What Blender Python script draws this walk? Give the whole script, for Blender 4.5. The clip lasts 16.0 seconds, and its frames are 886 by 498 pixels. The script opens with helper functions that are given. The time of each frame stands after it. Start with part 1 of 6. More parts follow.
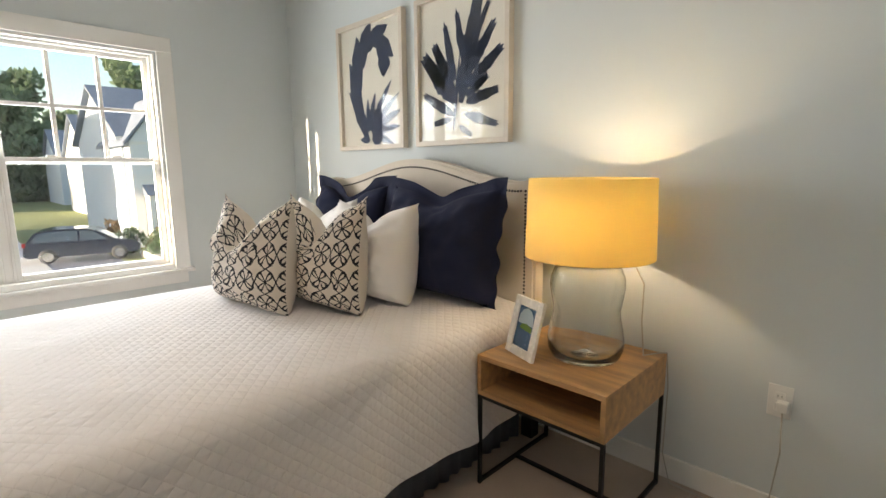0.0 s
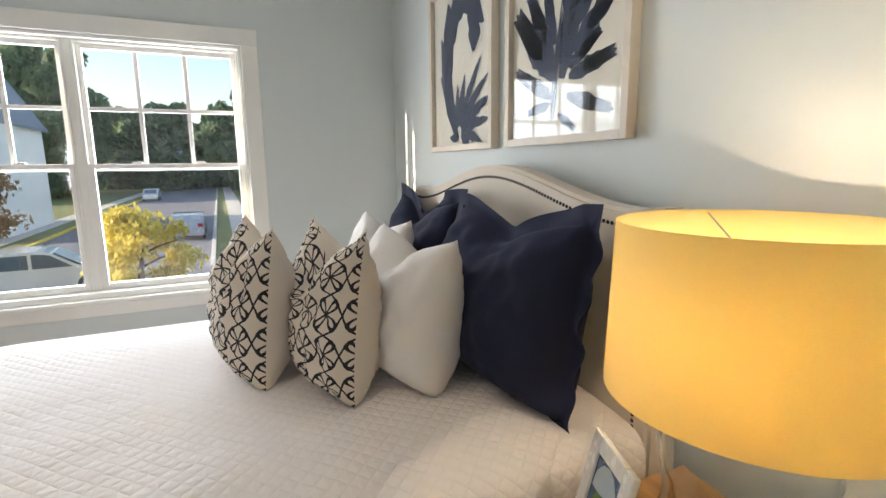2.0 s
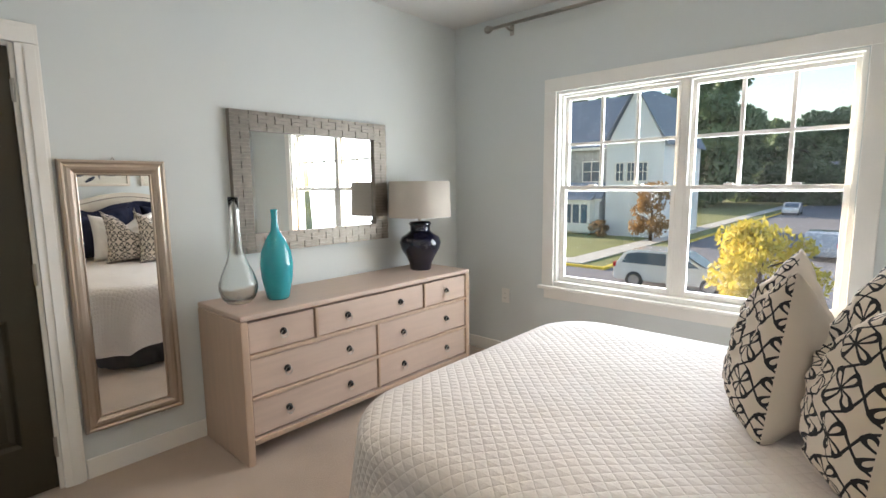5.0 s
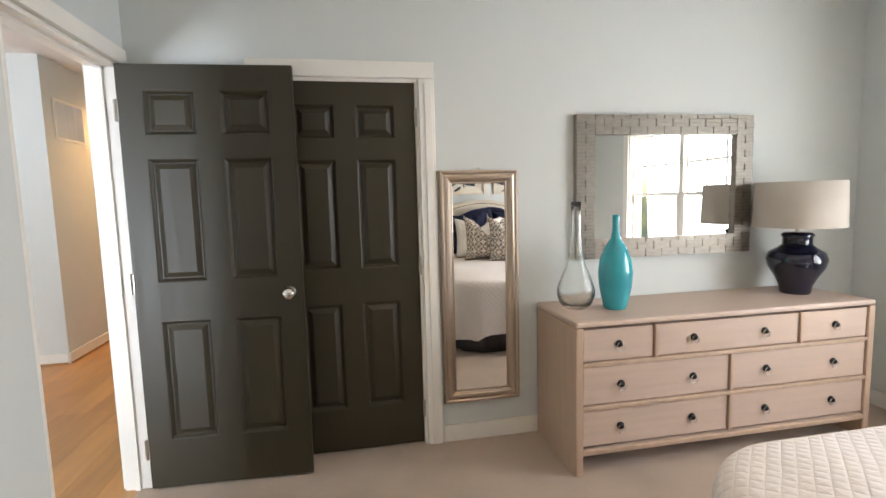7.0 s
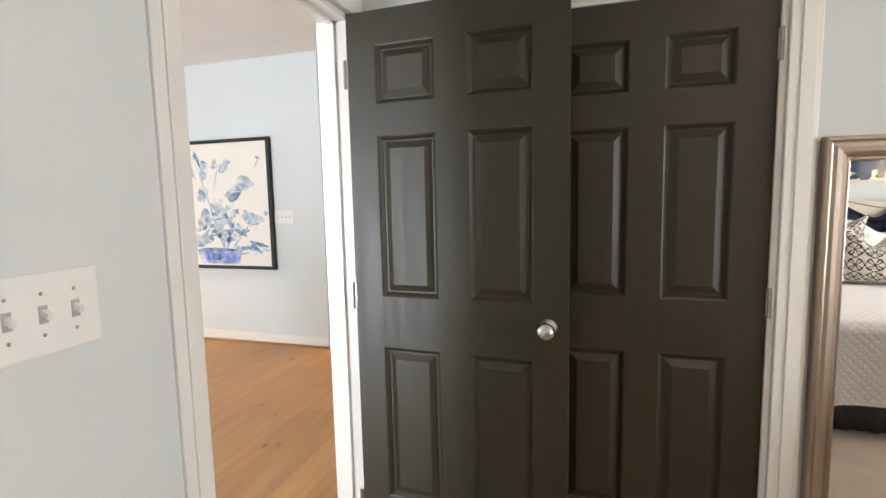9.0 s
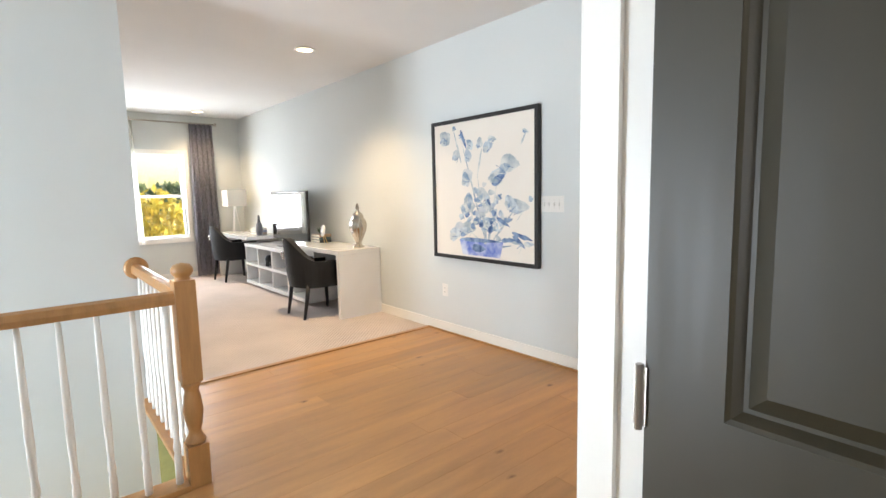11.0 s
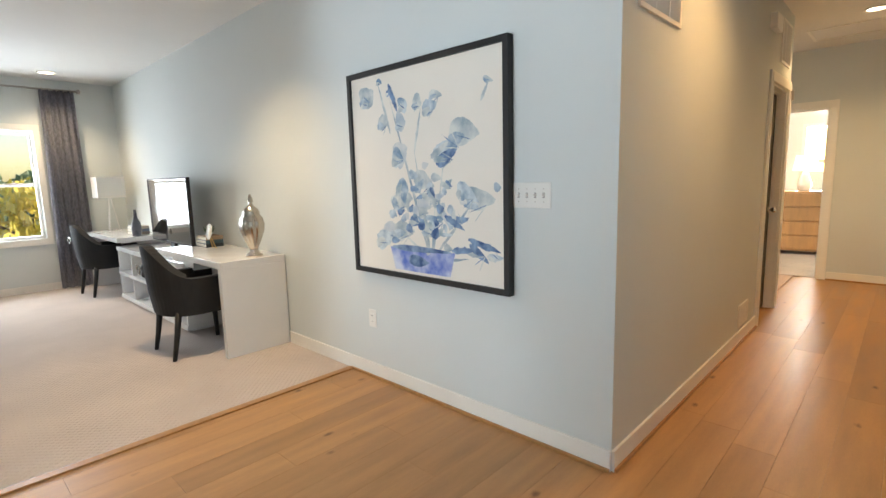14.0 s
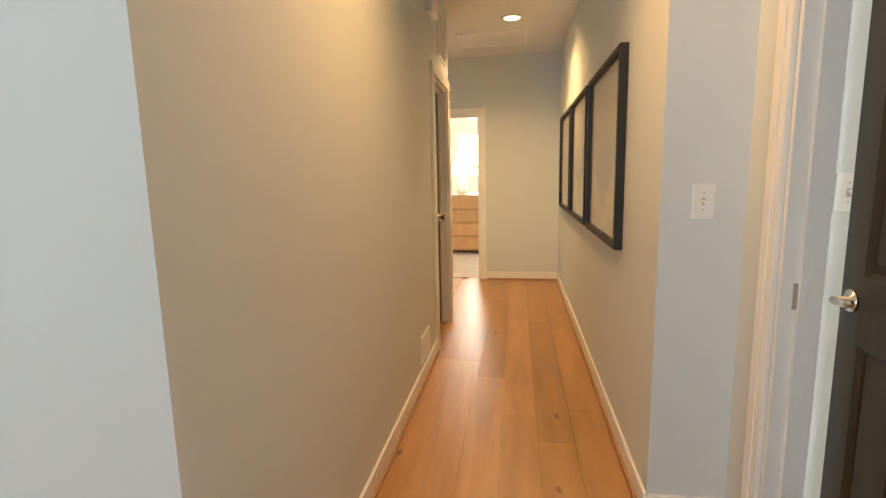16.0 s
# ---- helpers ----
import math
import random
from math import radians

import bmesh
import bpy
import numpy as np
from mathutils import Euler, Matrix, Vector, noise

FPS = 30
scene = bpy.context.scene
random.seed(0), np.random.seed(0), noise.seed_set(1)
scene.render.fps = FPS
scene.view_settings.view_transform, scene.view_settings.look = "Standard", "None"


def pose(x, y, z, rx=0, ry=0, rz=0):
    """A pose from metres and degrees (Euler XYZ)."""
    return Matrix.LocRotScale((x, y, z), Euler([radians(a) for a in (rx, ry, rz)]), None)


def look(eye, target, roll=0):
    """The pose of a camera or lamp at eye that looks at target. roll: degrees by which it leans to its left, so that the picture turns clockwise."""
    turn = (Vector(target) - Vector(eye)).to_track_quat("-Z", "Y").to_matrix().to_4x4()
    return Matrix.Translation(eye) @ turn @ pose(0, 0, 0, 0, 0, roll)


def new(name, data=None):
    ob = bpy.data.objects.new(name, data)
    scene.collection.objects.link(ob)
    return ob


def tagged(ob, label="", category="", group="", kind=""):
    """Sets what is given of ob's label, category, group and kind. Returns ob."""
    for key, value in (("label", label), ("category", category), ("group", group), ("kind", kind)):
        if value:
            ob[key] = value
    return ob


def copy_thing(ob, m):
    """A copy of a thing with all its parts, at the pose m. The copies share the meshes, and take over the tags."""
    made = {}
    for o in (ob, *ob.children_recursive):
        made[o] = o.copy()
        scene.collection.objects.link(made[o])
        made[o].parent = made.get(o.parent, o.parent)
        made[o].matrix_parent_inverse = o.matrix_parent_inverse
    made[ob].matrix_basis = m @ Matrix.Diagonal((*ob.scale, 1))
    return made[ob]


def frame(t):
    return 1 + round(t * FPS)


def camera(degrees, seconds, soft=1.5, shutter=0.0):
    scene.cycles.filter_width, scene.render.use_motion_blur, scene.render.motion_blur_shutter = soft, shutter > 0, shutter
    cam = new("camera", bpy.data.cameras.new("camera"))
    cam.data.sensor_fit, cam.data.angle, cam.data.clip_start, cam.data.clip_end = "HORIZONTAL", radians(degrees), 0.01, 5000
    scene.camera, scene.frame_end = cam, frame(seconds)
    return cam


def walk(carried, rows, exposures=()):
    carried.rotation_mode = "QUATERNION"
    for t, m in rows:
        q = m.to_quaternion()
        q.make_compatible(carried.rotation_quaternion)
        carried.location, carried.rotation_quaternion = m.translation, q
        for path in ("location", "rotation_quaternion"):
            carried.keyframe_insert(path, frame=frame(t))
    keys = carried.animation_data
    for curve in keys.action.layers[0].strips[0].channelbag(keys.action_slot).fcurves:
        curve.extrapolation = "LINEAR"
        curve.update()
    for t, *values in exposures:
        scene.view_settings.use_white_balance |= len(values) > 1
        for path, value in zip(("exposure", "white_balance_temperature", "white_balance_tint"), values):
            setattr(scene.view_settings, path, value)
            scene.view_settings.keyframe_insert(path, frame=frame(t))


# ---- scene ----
cam = camera(84.3, 16.0)
METRES, EYE, TILT, LEAN, TURN = 6.5, 1.32, 0.0, 0.0, 43.1
PATH = [
    (0, (0.161, 0.167, 1.303), (-1.224, 1.574, 0.982), -0.5),
    (0.5, (0.068, 0.414, 1.326), (-1.37, 1.766, 1.001), -0.6),
    (1, (-0.007, 0.65, 1.338), (-1.541, 1.891, 1.009), -0.6),
    (1.5, (-0.084, 0.89, 1.369), (-1.742, 1.957, 1.033), -0.6),
    (2, (-0.231, 1.066, 1.364), (-2.028, 1.876, 1.027), -0.7),
    (2.5, (-0.379, 1.158, 1.369), (-2.292, 1.64, 1.041), -0.5),
    (3, (-0.429, 1.24, 1.365), (-2.403, 1.312, 1.049), -0.7),
    (3.5, (-0.386, 1.283, 1.38), (-2.336, 0.961, 1.075), -0.6),
    (4, (-0.321, 1.326, 1.388), (-2.172, 0.624, 1.099), -0.5),
    (4.5, (-0.244, 1.353, 1.396), (-1.931, 0.314, 1.118), -0.5),
    (5, (-0.212, 1.349, 1.412), (-1.685, 0.022, 1.152), -0.6),
    (5.2, (-0.215, 1.34, 1.415), (-1.593, -0.089, 1.165), -0.7),
    (7.3, (-0.208, 1.126, 1.389), (-0.446, -0.849, 1.178), -1.4),
    (7.5, (-0.18, 1.055, 1.384), (-0.332, -0.928, 1.17), -1.3),
    (8, (-0.118, 0.831, 1.39), (-0.021, -1.156, 1.177), -1.3),
    (8.5, (-0.084, 0.568, 1.381), (0.243, -1.394, 1.169), -1.3),
    (9, (-0.053, 0.318, 1.392), (0.53, -1.584, 1.18), -1.2),
    (9.5, (0.053, 0.066, 1.38), (0.898, -1.734, 1.17), -1.4),
    (10, (0.138, -0.224, 1.348), (1.249, -1.874, 1.141), -1.5),
    (12.3, (0.942, -1.01, 1.335), (2.647, -2.02, 1.066), -1.5),
    (12.5, (0.998, -1.072, 1.338), (2.704, -2.082, 1.066), -1.6),
    (13, (1.164, -1.252, 1.328), (2.83, -2.323, 1.053), -1.5),
    (13.5, (1.296, -1.446, 1.341), (2.848, -2.675, 1.057), -1.7),
    (14, (1.427, -1.677, 1.324), (2.791, -3.112, 1.039), -1.5),
    (14.4, (1.497, -1.885, 1.295), (2.669, -3.478, 0.999), -1.0),
    (14.5, (1.538, -1.952, 1.306), (2.649, -3.589, 1.014), -1.5),
    (15, (1.622, -2.241, 1.314), (2.446, -4.038, 1.014), -1.4),
    (15.5, (1.664, -2.602, 1.318), (2.216, -4.501, 1.018), -1.5),
    (16, (1.696, -2.923, 1.333), (1.996, -4.877, 1.029), -1.2),
]
walk(cam, [(t, look(eye, target, roll)) for t, eye, target, roll in PATH],
     [(0, 1.4, 6900, 15), (2.8, 1.36, 6450, 15), (5, 1.46, 6650, 15), (7.3, 1.72, 6900, 18), (10, 1.8, 6900, 18), (12.3, 1.32, 6500, 12), (14.2, 1.24, 6500, 12), (16, 1.4, 6900, 14)])

# ---- world, sun, lights ----
SUN_WAY = Vector((0.20, 1.0, -0.19)).normalized()
world = bpy.data.worlds.new("world")
scene.world = world
world.use_nodes = True
wn = world.node_tree.nodes
sky = wn.new("ShaderNodeTexSky")
sky.sky_type, sky.sun_disc = "NISHITA", False
sky.sun_elevation = math.asin(-SUN_WAY.z)
sky.sun_rotation = math.atan2(-SUN_WAY.x, -SUN_WAY.y)
world.node_tree.links.new(sky.outputs[0], wn["Background"].inputs[0])
wn["Background"].inputs[1].default_value = 0.15
sun_data = bpy.data.lights.new("sun", "SUN")
sun_data.energy, sun_data.angle, sun_data.color = 5.0, radians(0.5), (1.0, 0.86, 0.66)
sun = new("sun", sun_data)
sun.matrix_basis = look((0, -20, 10), Vector((0, -20, 10)) + SUN_WAY)


def area(name, eye, target, sx, sy, watts, color):
    d = bpy.data.lights.new(name, "AREA")
    d.shape, d.size, d.size_y, d.energy, d.color = "RECTANGLE", sx, sy, watts, color
    ob = new(name, d)
    ob.matrix_basis = look(eye, target)
    return ob


def point(name, at, watts, color, r=0.05):
    d = bpy.data.lights.new(name, "POINT")
    d.energy, d.color, d.shadow_soft_size = watts, color, r
    ob = new(name, d)
    ob.location = at
    return ob


def spot(name, at, watts, color, deg=120, blend=0.9):
    d = bpy.data.lights.new(name, "SPOT")
    d.energy, d.color, d.spot_size, d.spot_blend, d.shadow_soft_size = watts, color, radians(deg), blend, 0.06
    ob = new(name, d)
    ob.location = at
    return ob


# daylight that enters by the windows
area("bedroom_window_light", (-3.70, 0.375, 1.38), (0, 0.375, 1.2), 1.6, 1.3, 29, (0.86, 0.94, 1.0))
area("loft_window_light", (9.74, -1.85, 1.4), (0, -1.85, 1.2), 2.0, 1.35, 66, (0.84, 0.93, 1.0))
area("far_room_window_light", (2.3, -12.6, 1.5), (2.3, 0, 1.3), 1.2, 1.4, 130, (1.0, 0.92, 0.78))
# added lamp that brightens the side room; no window is known there
area("side_room_added_light", (-2.3, -3.6, 1.5), (2, -3.8, 1.3), 1.2, 1.4, 22, (1.0, 0.97, 0.92))
# assumed daylight from an unseen stairwell opening, placed to brighten the painting wall
area("unseen_stair_light", (3.5, 3.06, 0.55), (3.4, -3, 0.9), 1.1, 2.1, 84, (0.74, 0.88, 1.0))
# the lamps that burn
point("bedside_bulb", (-0.735, 1.87, 1.14), 3.4, (1.0, 0.85, 0.62), 0.02)
spot("hall_downlight", (4.9, -2.78, 2.68), 68, (1.0, 0.76, 0.46))
spot("loft_downlight", (9.0, -2.87, 2.68), 44, (1.0, 0.76, 0.46))
spot("corridor_downlight", (1.75, -7.6, 2.68), 60, (1.0, 0.64, 0.28), 150)
spot("corridor_entry_downlight", (1.75, -4.6, 2.68), 33, (1.0, 0.58, 0.22), 150)
# unseen lamp, assumed from warm light over the closet door; adds warm fill
spot("bedroom_fill_downlight", (-1.0, 0.2, 2.68), 11, (1.0, 0.82, 0.6), 165)

# ---- materials ----


def ramp_mix(nt, fac, a, b):
    m = nt.nodes.new("ShaderNodeMix")
    m.data_type = "RGBA"
    nt.links.new(fac, m.inputs[0])
    for sock, v in ((m.inputs[6], a), (m.inputs[7], b)):
        if isinstance(v, tuple):
            sock.default_value = (*v, 1)
        else:
            nt.links.new(v, sock)
    return m.outputs[2]


def math_node(nt, op, a, b=None, c=None):
    m = nt.nodes.new("ShaderNodeMath")
    m.operation = op
    for i, v in enumerate((a, b, c)):
        if v is None:
            continue
        if isinstance(v, (int, float)):
            m.inputs[i].default_value = v
        else:
            nt.links.new(v, m.inputs[i])
    return m.outputs[0]


def noise_node(nt, scale, detail=4, stretch=(1, 1, 1)):
    tc = nt.nodes.new("ShaderNodeTexCoord")
    mp = nt.nodes.new("ShaderNodeMapping")
    mp.inputs["Scale"].default_value = stretch
    n = nt.nodes.new("ShaderNodeTexNoise")
    n.inputs["Scale"].default_value, n.inputs["Detail"].default_value = scale, detail
    nt.links.new(tc.outputs["Object"], mp.inputs[0])
    nt.links.new(mp.outputs[0], n.inputs["Vector"])
    return n.outputs["Fac"]


def spread(nt, v, lo, hi):
    m = nt.nodes.new("ShaderNodeMapRange")
    m.inputs[1].default_value, m.inputs[2].default_value = lo, hi
    nt.links.new(v, m.inputs[0])
    return m.outputs[0]


def add_bump(nt, bsdf, height, strength, dist):
    b = nt.nodes.new("ShaderNodeBump")
    b.inputs["Strength"].default_value, b.inputs["Distance"].default_value = strength, dist
    nt.links.new(height, b.inputs["Height"])
    nt.links.new(b.outputs[0], bsdf.inputs["Normal"])


def mat(name, color, rough=0.6, metal=0.0, vary=0.12, scale=6.0, grain=120.0, bump=0.15, dist=0.002, stretch=(1, 1, 1), sheen=0.0, coat=0.0, tint=0.0):
    m = bpy.data.materials.new(name)
    m.use_nodes = True
    nt = m.node_tree
    p = nt.nodes["Principled BSDF"]
    p.inputs["Roughness"].default_value, p.inputs["Metallic"].default_value = rough, metal
    p.inputs["Sheen Weight"].default_value, p.inputs["Coat Weight"].default_value = sheen, coat
    big = spread(nt, noise_node(nt, scale, 4, stretch), 0.3, 0.7)
    fine = noise_node(nt, grain, 3, stretch)
    f = math_node(nt, "MULTIPLY_ADD", fine, 0.4, math_node(nt, "MULTIPLY", big, 0.6))
    lo = tuple(c * (1 - vary) for c in color)
    hi = tuple(min(1, c * (1 + vary)) for c in color)
    out = ramp_mix(nt, f, lo, hi)
    if tint:
        oi = nt.nodes.new("ShaderNodeObjectInfo")
        hs = nt.nodes.new("ShaderNodeHueSaturation")
        nt.links.new(out, hs.inputs["Color"])
        nt.links.new(math_node(nt, "MULTIPLY_ADD", oi.outputs["Random"], 2 * tint, 1 - tint), hs.inputs["Value"])
        out = hs.outputs[0]
    nt.links.new(out, p.inputs["Base Color"])
    r = math_node(nt, "MULTIPLY_ADD", big, 0.12, rough - 0.06)
    nt.links.new(r, p.inputs["Roughness"])
    if bump:
        add_bump(nt, p, fine, bump, dist)
    return m


def emit(name, color, strength):
    m = bpy.data.materials.new(name)
    m.use_nodes = True
    p = m.node_tree.nodes["Principled BSDF"]
    p.inputs["Base Color"].default_value = (*color, 1)
    p.inputs["Emission Color"].default_value = (*color, 1)
    p.inputs["Emission Strength"].default_value = strength
    return m


def pane_glass(name, tint=(1, 1, 1), ior=1.45):
    m = bpy.data.materials.new(name)
    m.use_nodes = True
    nt = m.node_tree
    nt.nodes.remove(nt.nodes["Principled BSDF"])
    tr = nt.nodes.new("ShaderNodeBsdfTransparent")
    tr.inputs[0].default_value = (*tint, 1)
    gl = nt.nodes.new("ShaderNodeBsdfGlossy")
    gl.inputs["Roughness"].default_value = 0.02
    lw = nt.nodes.new("ShaderNodeLayerWeight")
    lw.inputs[0].default_value = 0.5
    f5 = math_node(nt, "POWER", lw.outputs["Facing"], 4.0)
    fr = math_node(nt, "MULTIPLY_ADD", f5, 0.6, 0.1 * (ior - 1))
    mx = nt.nodes.new("ShaderNodeMixShader")
    nt.links.new(fr, mx.inputs[0])
    nt.links.new(tr.outputs[0], mx.inputs[1])
    nt.links.new(gl.outputs[0], mx.inputs[2])
    nt.links.new(mx.outputs[0], nt.nodes["Material Output"].inputs[0])
    return m


WALL = mat("wall_paint", (0.65, 0.683, 0.672), 0.75, vary=0.03, scale=1.5, grain=220, bump=0.08, dist=0.001)
CEIL = mat("ceiling_paint", (0.74, 0.73, 0.71), 0.9, vary=0.03, scale=2, grain=200, bump=0.1, dist=0.001)
TRIM = mat("trim_paint", (0.84, 0.82, 0.77), 0.38, vary=0.04, scale=4, grain=90, bump=0.04)
CARPET = mat("bedroom_carpet", (0.46, 0.35, 0.26), 0.95, vary=0.22, scale=3, grain=260, bump=0.9, dist=0.006, sheen=0.3)
DOOR = mat("door_paint", (0.031, 0.025, 0.0125), 0.46, vary=0.12, scale=5, grain=150, bump=0.05, dist=0.0006, stretch=(6, 6, 0.3))
DOOR.node_tree.nodes["Principled BSDF"].inputs["Specular IOR Level"].default_value = 0.5
CHROME = mat("satin_nickel", (0.68, 0.66, 0.62), 0.2, 1.0, vary=0.05, bump=0)
BRUSHED = mat("brushed_metal", (0.5, 0.47, 0.43), 0.32, 1.0, vary=0.1, bump=0.03)
BLACKM = mat("black_iron", (0.018, 0.017, 0.016), 0.45, 0.4, vary=0.2, grain=300, bump=0.1)
PLASTIC = mat("white_plastic", (0.8, 0.79, 0.75), 0.35, vary=0.03, bump=0.02)
TOGGLESLOT = mat("toggle_slot_shade", (0.45, 0.43, 0.4), 0.6, vary=0.1, bump=0)
SLOT = mat("dark_slot", (0.05, 0.05, 0.05), 0.6, vary=0.1, bump=0)
GLASS = pane_glass("window_glass", (0.97, 0.99, 0.99))
PICGLASS = pane_glass("picture_glass", (0.99, 0.99, 0.99), 1.3)
MIRROR = mat("mirror_silver", (0.9, 0.91, 0.9), 0.02, 1.0, vary=0.005, bump=0)
MIRROR.node_tree.nodes["Principled BSDF"].inputs["Roughness"].default_value = 0.01
for l in list(MIRROR.node_tree.links):
    if l.to_socket.name == "Roughness":
        MIRROR.node_tree.links.remove(l)
ACACIA = mat("acacia_wood", (0.50, 0.28, 0.12), 0.42, vary=0.45, scale=5, grain=60, bump=0.12, stretch=(0.6, 6, 6))
OAKRAIL = mat("rail_oak", (0.42, 0.21, 0.075), 0.35, vary=0.25, scale=6, grain=70, bump=0.08, stretch=(4, 4, 0.6))
PINK = mat("limed_wood", (0.55, 0.42, 0.34), 0.5, vary=0.1, scale=5, grain=80, bump=0.12, stretch=(0.5, 5, 5))
PINKEDGE = mat("limed_wood_edge", (0.50, 0.36, 0.26), 0.5, vary=0.12, scale=5, grain=80, bump=0.1, stretch=(5, 5, 0.5))
PLANK = mat("oak_plank", (0.45, 0.24, 0.095), 0.38, vary=0.26, scale=2.2, grain=40, bump=0.1, dist=0.001, stretch=(6, 0.7, 1), tint=0.13)


def add_knots(m):
    """Small dark knots, longer along the board."""
    nt = m.node_tree
    p = nt.nodes["Principled BSDF"]
    base = p.inputs["Base Color"].links[0].from_socket
    tc = nt.nodes.new("ShaderNodeTexCoord")
    mp = nt.nodes.new("ShaderNodeMapping")
    mp.inputs["Scale"].default_value = (5.2, 3.0, 1)
    vo = nt.nodes.new("ShaderNodeTexVoronoi")
    vo.inputs["Scale"].default_value = 1.0
    nt.links.new(tc.outputs["Object"], mp.inputs[0])
    nt.links.new(mp.outputs[0], vo.inputs["Vector"])
    d = math_node(nt, "MULTIPLY_ADD", noise_node(nt, 30, 3, (2, 0.6, 1)), 0.14, vo.outputs["Distance"])
    pick = nt.nodes.new("ShaderNodeSeparateColor")
    nt.links.new(vo.outputs["Color"], pick.inputs[0])
    k = math_node(nt, "MULTIPLY", spread(nt, d, 0.18, 0.09), math_node(nt, "GREATER_THAN", pick.outputs[0], 0.5))
    nt.links.new(ramp_mix(nt, math_node(nt, "MULTIPLY", k, 0.88), base, (0.12, 0.05, 0.02)), p.inputs["Base Color"])


add_knots(PLANK)
LINEN = mat("headboard_linen", (0.66, 0.58, 0.48), 0.9, vary=0.06, scale=8, grain=500, bump=0.4, dist=0.001, sheen=0.2)
NAVY = mat("navy_cotton", (0.0065, 0.0095, 0.034), 0.9, vary=0.2, scale=8, grain=400, bump=0.3, dist=0.001)
WHITECLOTH = mat("white_cotton", (0.82, 0.78, 0.74), 0.85, vary=0.04, scale=7, grain=400, bump=0.25, dist=0.001, sheen=0.1)
SKIRT = mat("grey_bed_skirt", (0.15, 0.15, 0.165), 0.9, vary=0.15, scale=8, grain=300, bump=0.3, dist=0.001)
SHADEW = mat("grey_linen_shade", (0.52, 0.47, 0.41), 0.9, vary=0.06, scale=8, grain=400, bump=0.3, dist=0.001)
PAPER = mat("art_paper", (0.78, 0.73, 0.62), 0.9, vary=0.03, scale=4, grain=200, bump=0.05)
INKBLUE = mat("indigo_ink", (0.022, 0.035, 0.075), 0.8, vary=0.6, scale=18, grain=120, bump=0.05)
WOODFRAME = mat("pale_frame_wood", (0.66, 0.58, 0.48), 0.5, vary=0.1, scale=8, grain=120, bump=0.1)
TURQ = mat("turquoise_glaze", (0.02, 0.36, 0.42), 0.12, vary=0.12, scale=9, bump=0.02, coat=0.5)
NAVYGLAZE = mat("navy_glaze", (0.006, 0.007, 0.022), 0.06, vary=0.2, scale=9, bump=0, coat=0.6)
LACQUER = mat("white_lacquer", (0.84, 0.84, 0.83), 0.14, vary=0.02, bump=0, coat=0.3)
BLACKCLOTH = mat("black_velvet", (0.012, 0.012, 0.013), 0.8, vary=0.3, scale=10, grain=300, bump=0.3, sheen=0.04)
BLACKWOOD = mat("black_wood", (0.008, 0.007, 0.007), 0.5, vary=0.2, bump=0.05)
SILVER = mat("silver_glass", (0.52, 0.47, 0.41), 0.17, 1.0, vary=0.15, scale=20, bump=0.1)
WEAVE = mat("woven_silver", (0.27, 0.24, 0.205), 0.42, 0.5, vary=0.25, scale=30, grain=200, bump=0.2, tint=0.2)
SCREEN = mat("tv_screen", (0.008, 0.008, 0.01), 0.05, vary=0.1, bump=0, coat=1.0)
PEARL = mat("mother_of_pearl", (0.78, 0.76, 0.71), 0.25, vary=0.12, scale=40, grain=90, bump=0.2, tint=0.06)


def add_fabric_glow(name, color, rough=0.8, through_light=0.5):
    """A lamp shade's cloth: it lets light through."""
    m = bpy.data.materials.new(name)
    m.use_nodes = True
    nt = m.node_tree
    p = nt.nodes["Principled BSDF"]
    fine = noise_node(nt, 400, 2)
    col = ramp_mix(nt, fine, tuple(c * 0.93 for c in color), color)
    nt.links.new(col, p.inputs["Base Color"])
    p.inputs["Roughness"].default_value = rough
    t = nt.nodes.new("ShaderNodeBsdfTranslucent")
    nt.links.new(col, t.inputs[0])
    mx = nt.nodes.new("ShaderNodeMixShader")
    mx.inputs[0].default_value = through_light
    nt.links.new(p.outputs[0], mx.inputs[1])
    nt.links.new(t.outputs[0], mx.inputs[2])
    nt.links.new(mx.outputs[0], nt.nodes["Material Output"].inputs[0])
    return m


SHADE = add_fabric_glow("lit_shade_cloth", (0.90, 0.72, 0.30), through_light=0.42)
SHEER = add_fabric_glow("sheer_white_cloth", (0.90, 0.88, 0.83), through_light=0.25)


def quilt_material():
    m = mat("quilted_cotton", (0.80, 0.745, 0.71), 0.85, vary=0.04, scale=5, grain=350, bump=0, sheen=0.1)
    nt = m.node_tree
    p = nt.nodes["Principled BSDF"]
    tc = nt.nodes.new("ShaderNodeTexCoord")
    sx = nt.nodes.new("ShaderNodeSeparateXYZ")
    nt.links.new(tc.outputs["UV"], sx.inputs[0])
    wob = math_node(nt, "MULTIPLY", noise_node(nt, 9, 2), 0.012)
    a = math_node(nt, "ADD", math_node(nt, "ADD", sx.outputs[0], sx.outputs[1]), wob)
    b = math_node(nt, "SUBTRACT", math_node(nt, "SUBTRACT", sx.outputs[0], sx.outputs[1]), wob)
    pa = math_node(nt, "POWER", math_node(nt, "DIVIDE", math_node(nt, "PINGPONG", a, 0.024), 0.024), 0.5)
    pb = math_node(nt, "POWER", math_node(nt, "DIVIDE", math_node(nt, "PINGPONG", b, 0.024), 0.024), 0.5)
    hgt = math_node(nt, "MINIMUM", pa, pb)
    hgt = math_node(nt, "MULTIPLY_ADD", noise_node(nt, 55, 3), 0.7, hgt)
    add_bump(nt, p, hgt, 0.6, 0.006)
    return m


QUILT = quilt_material()


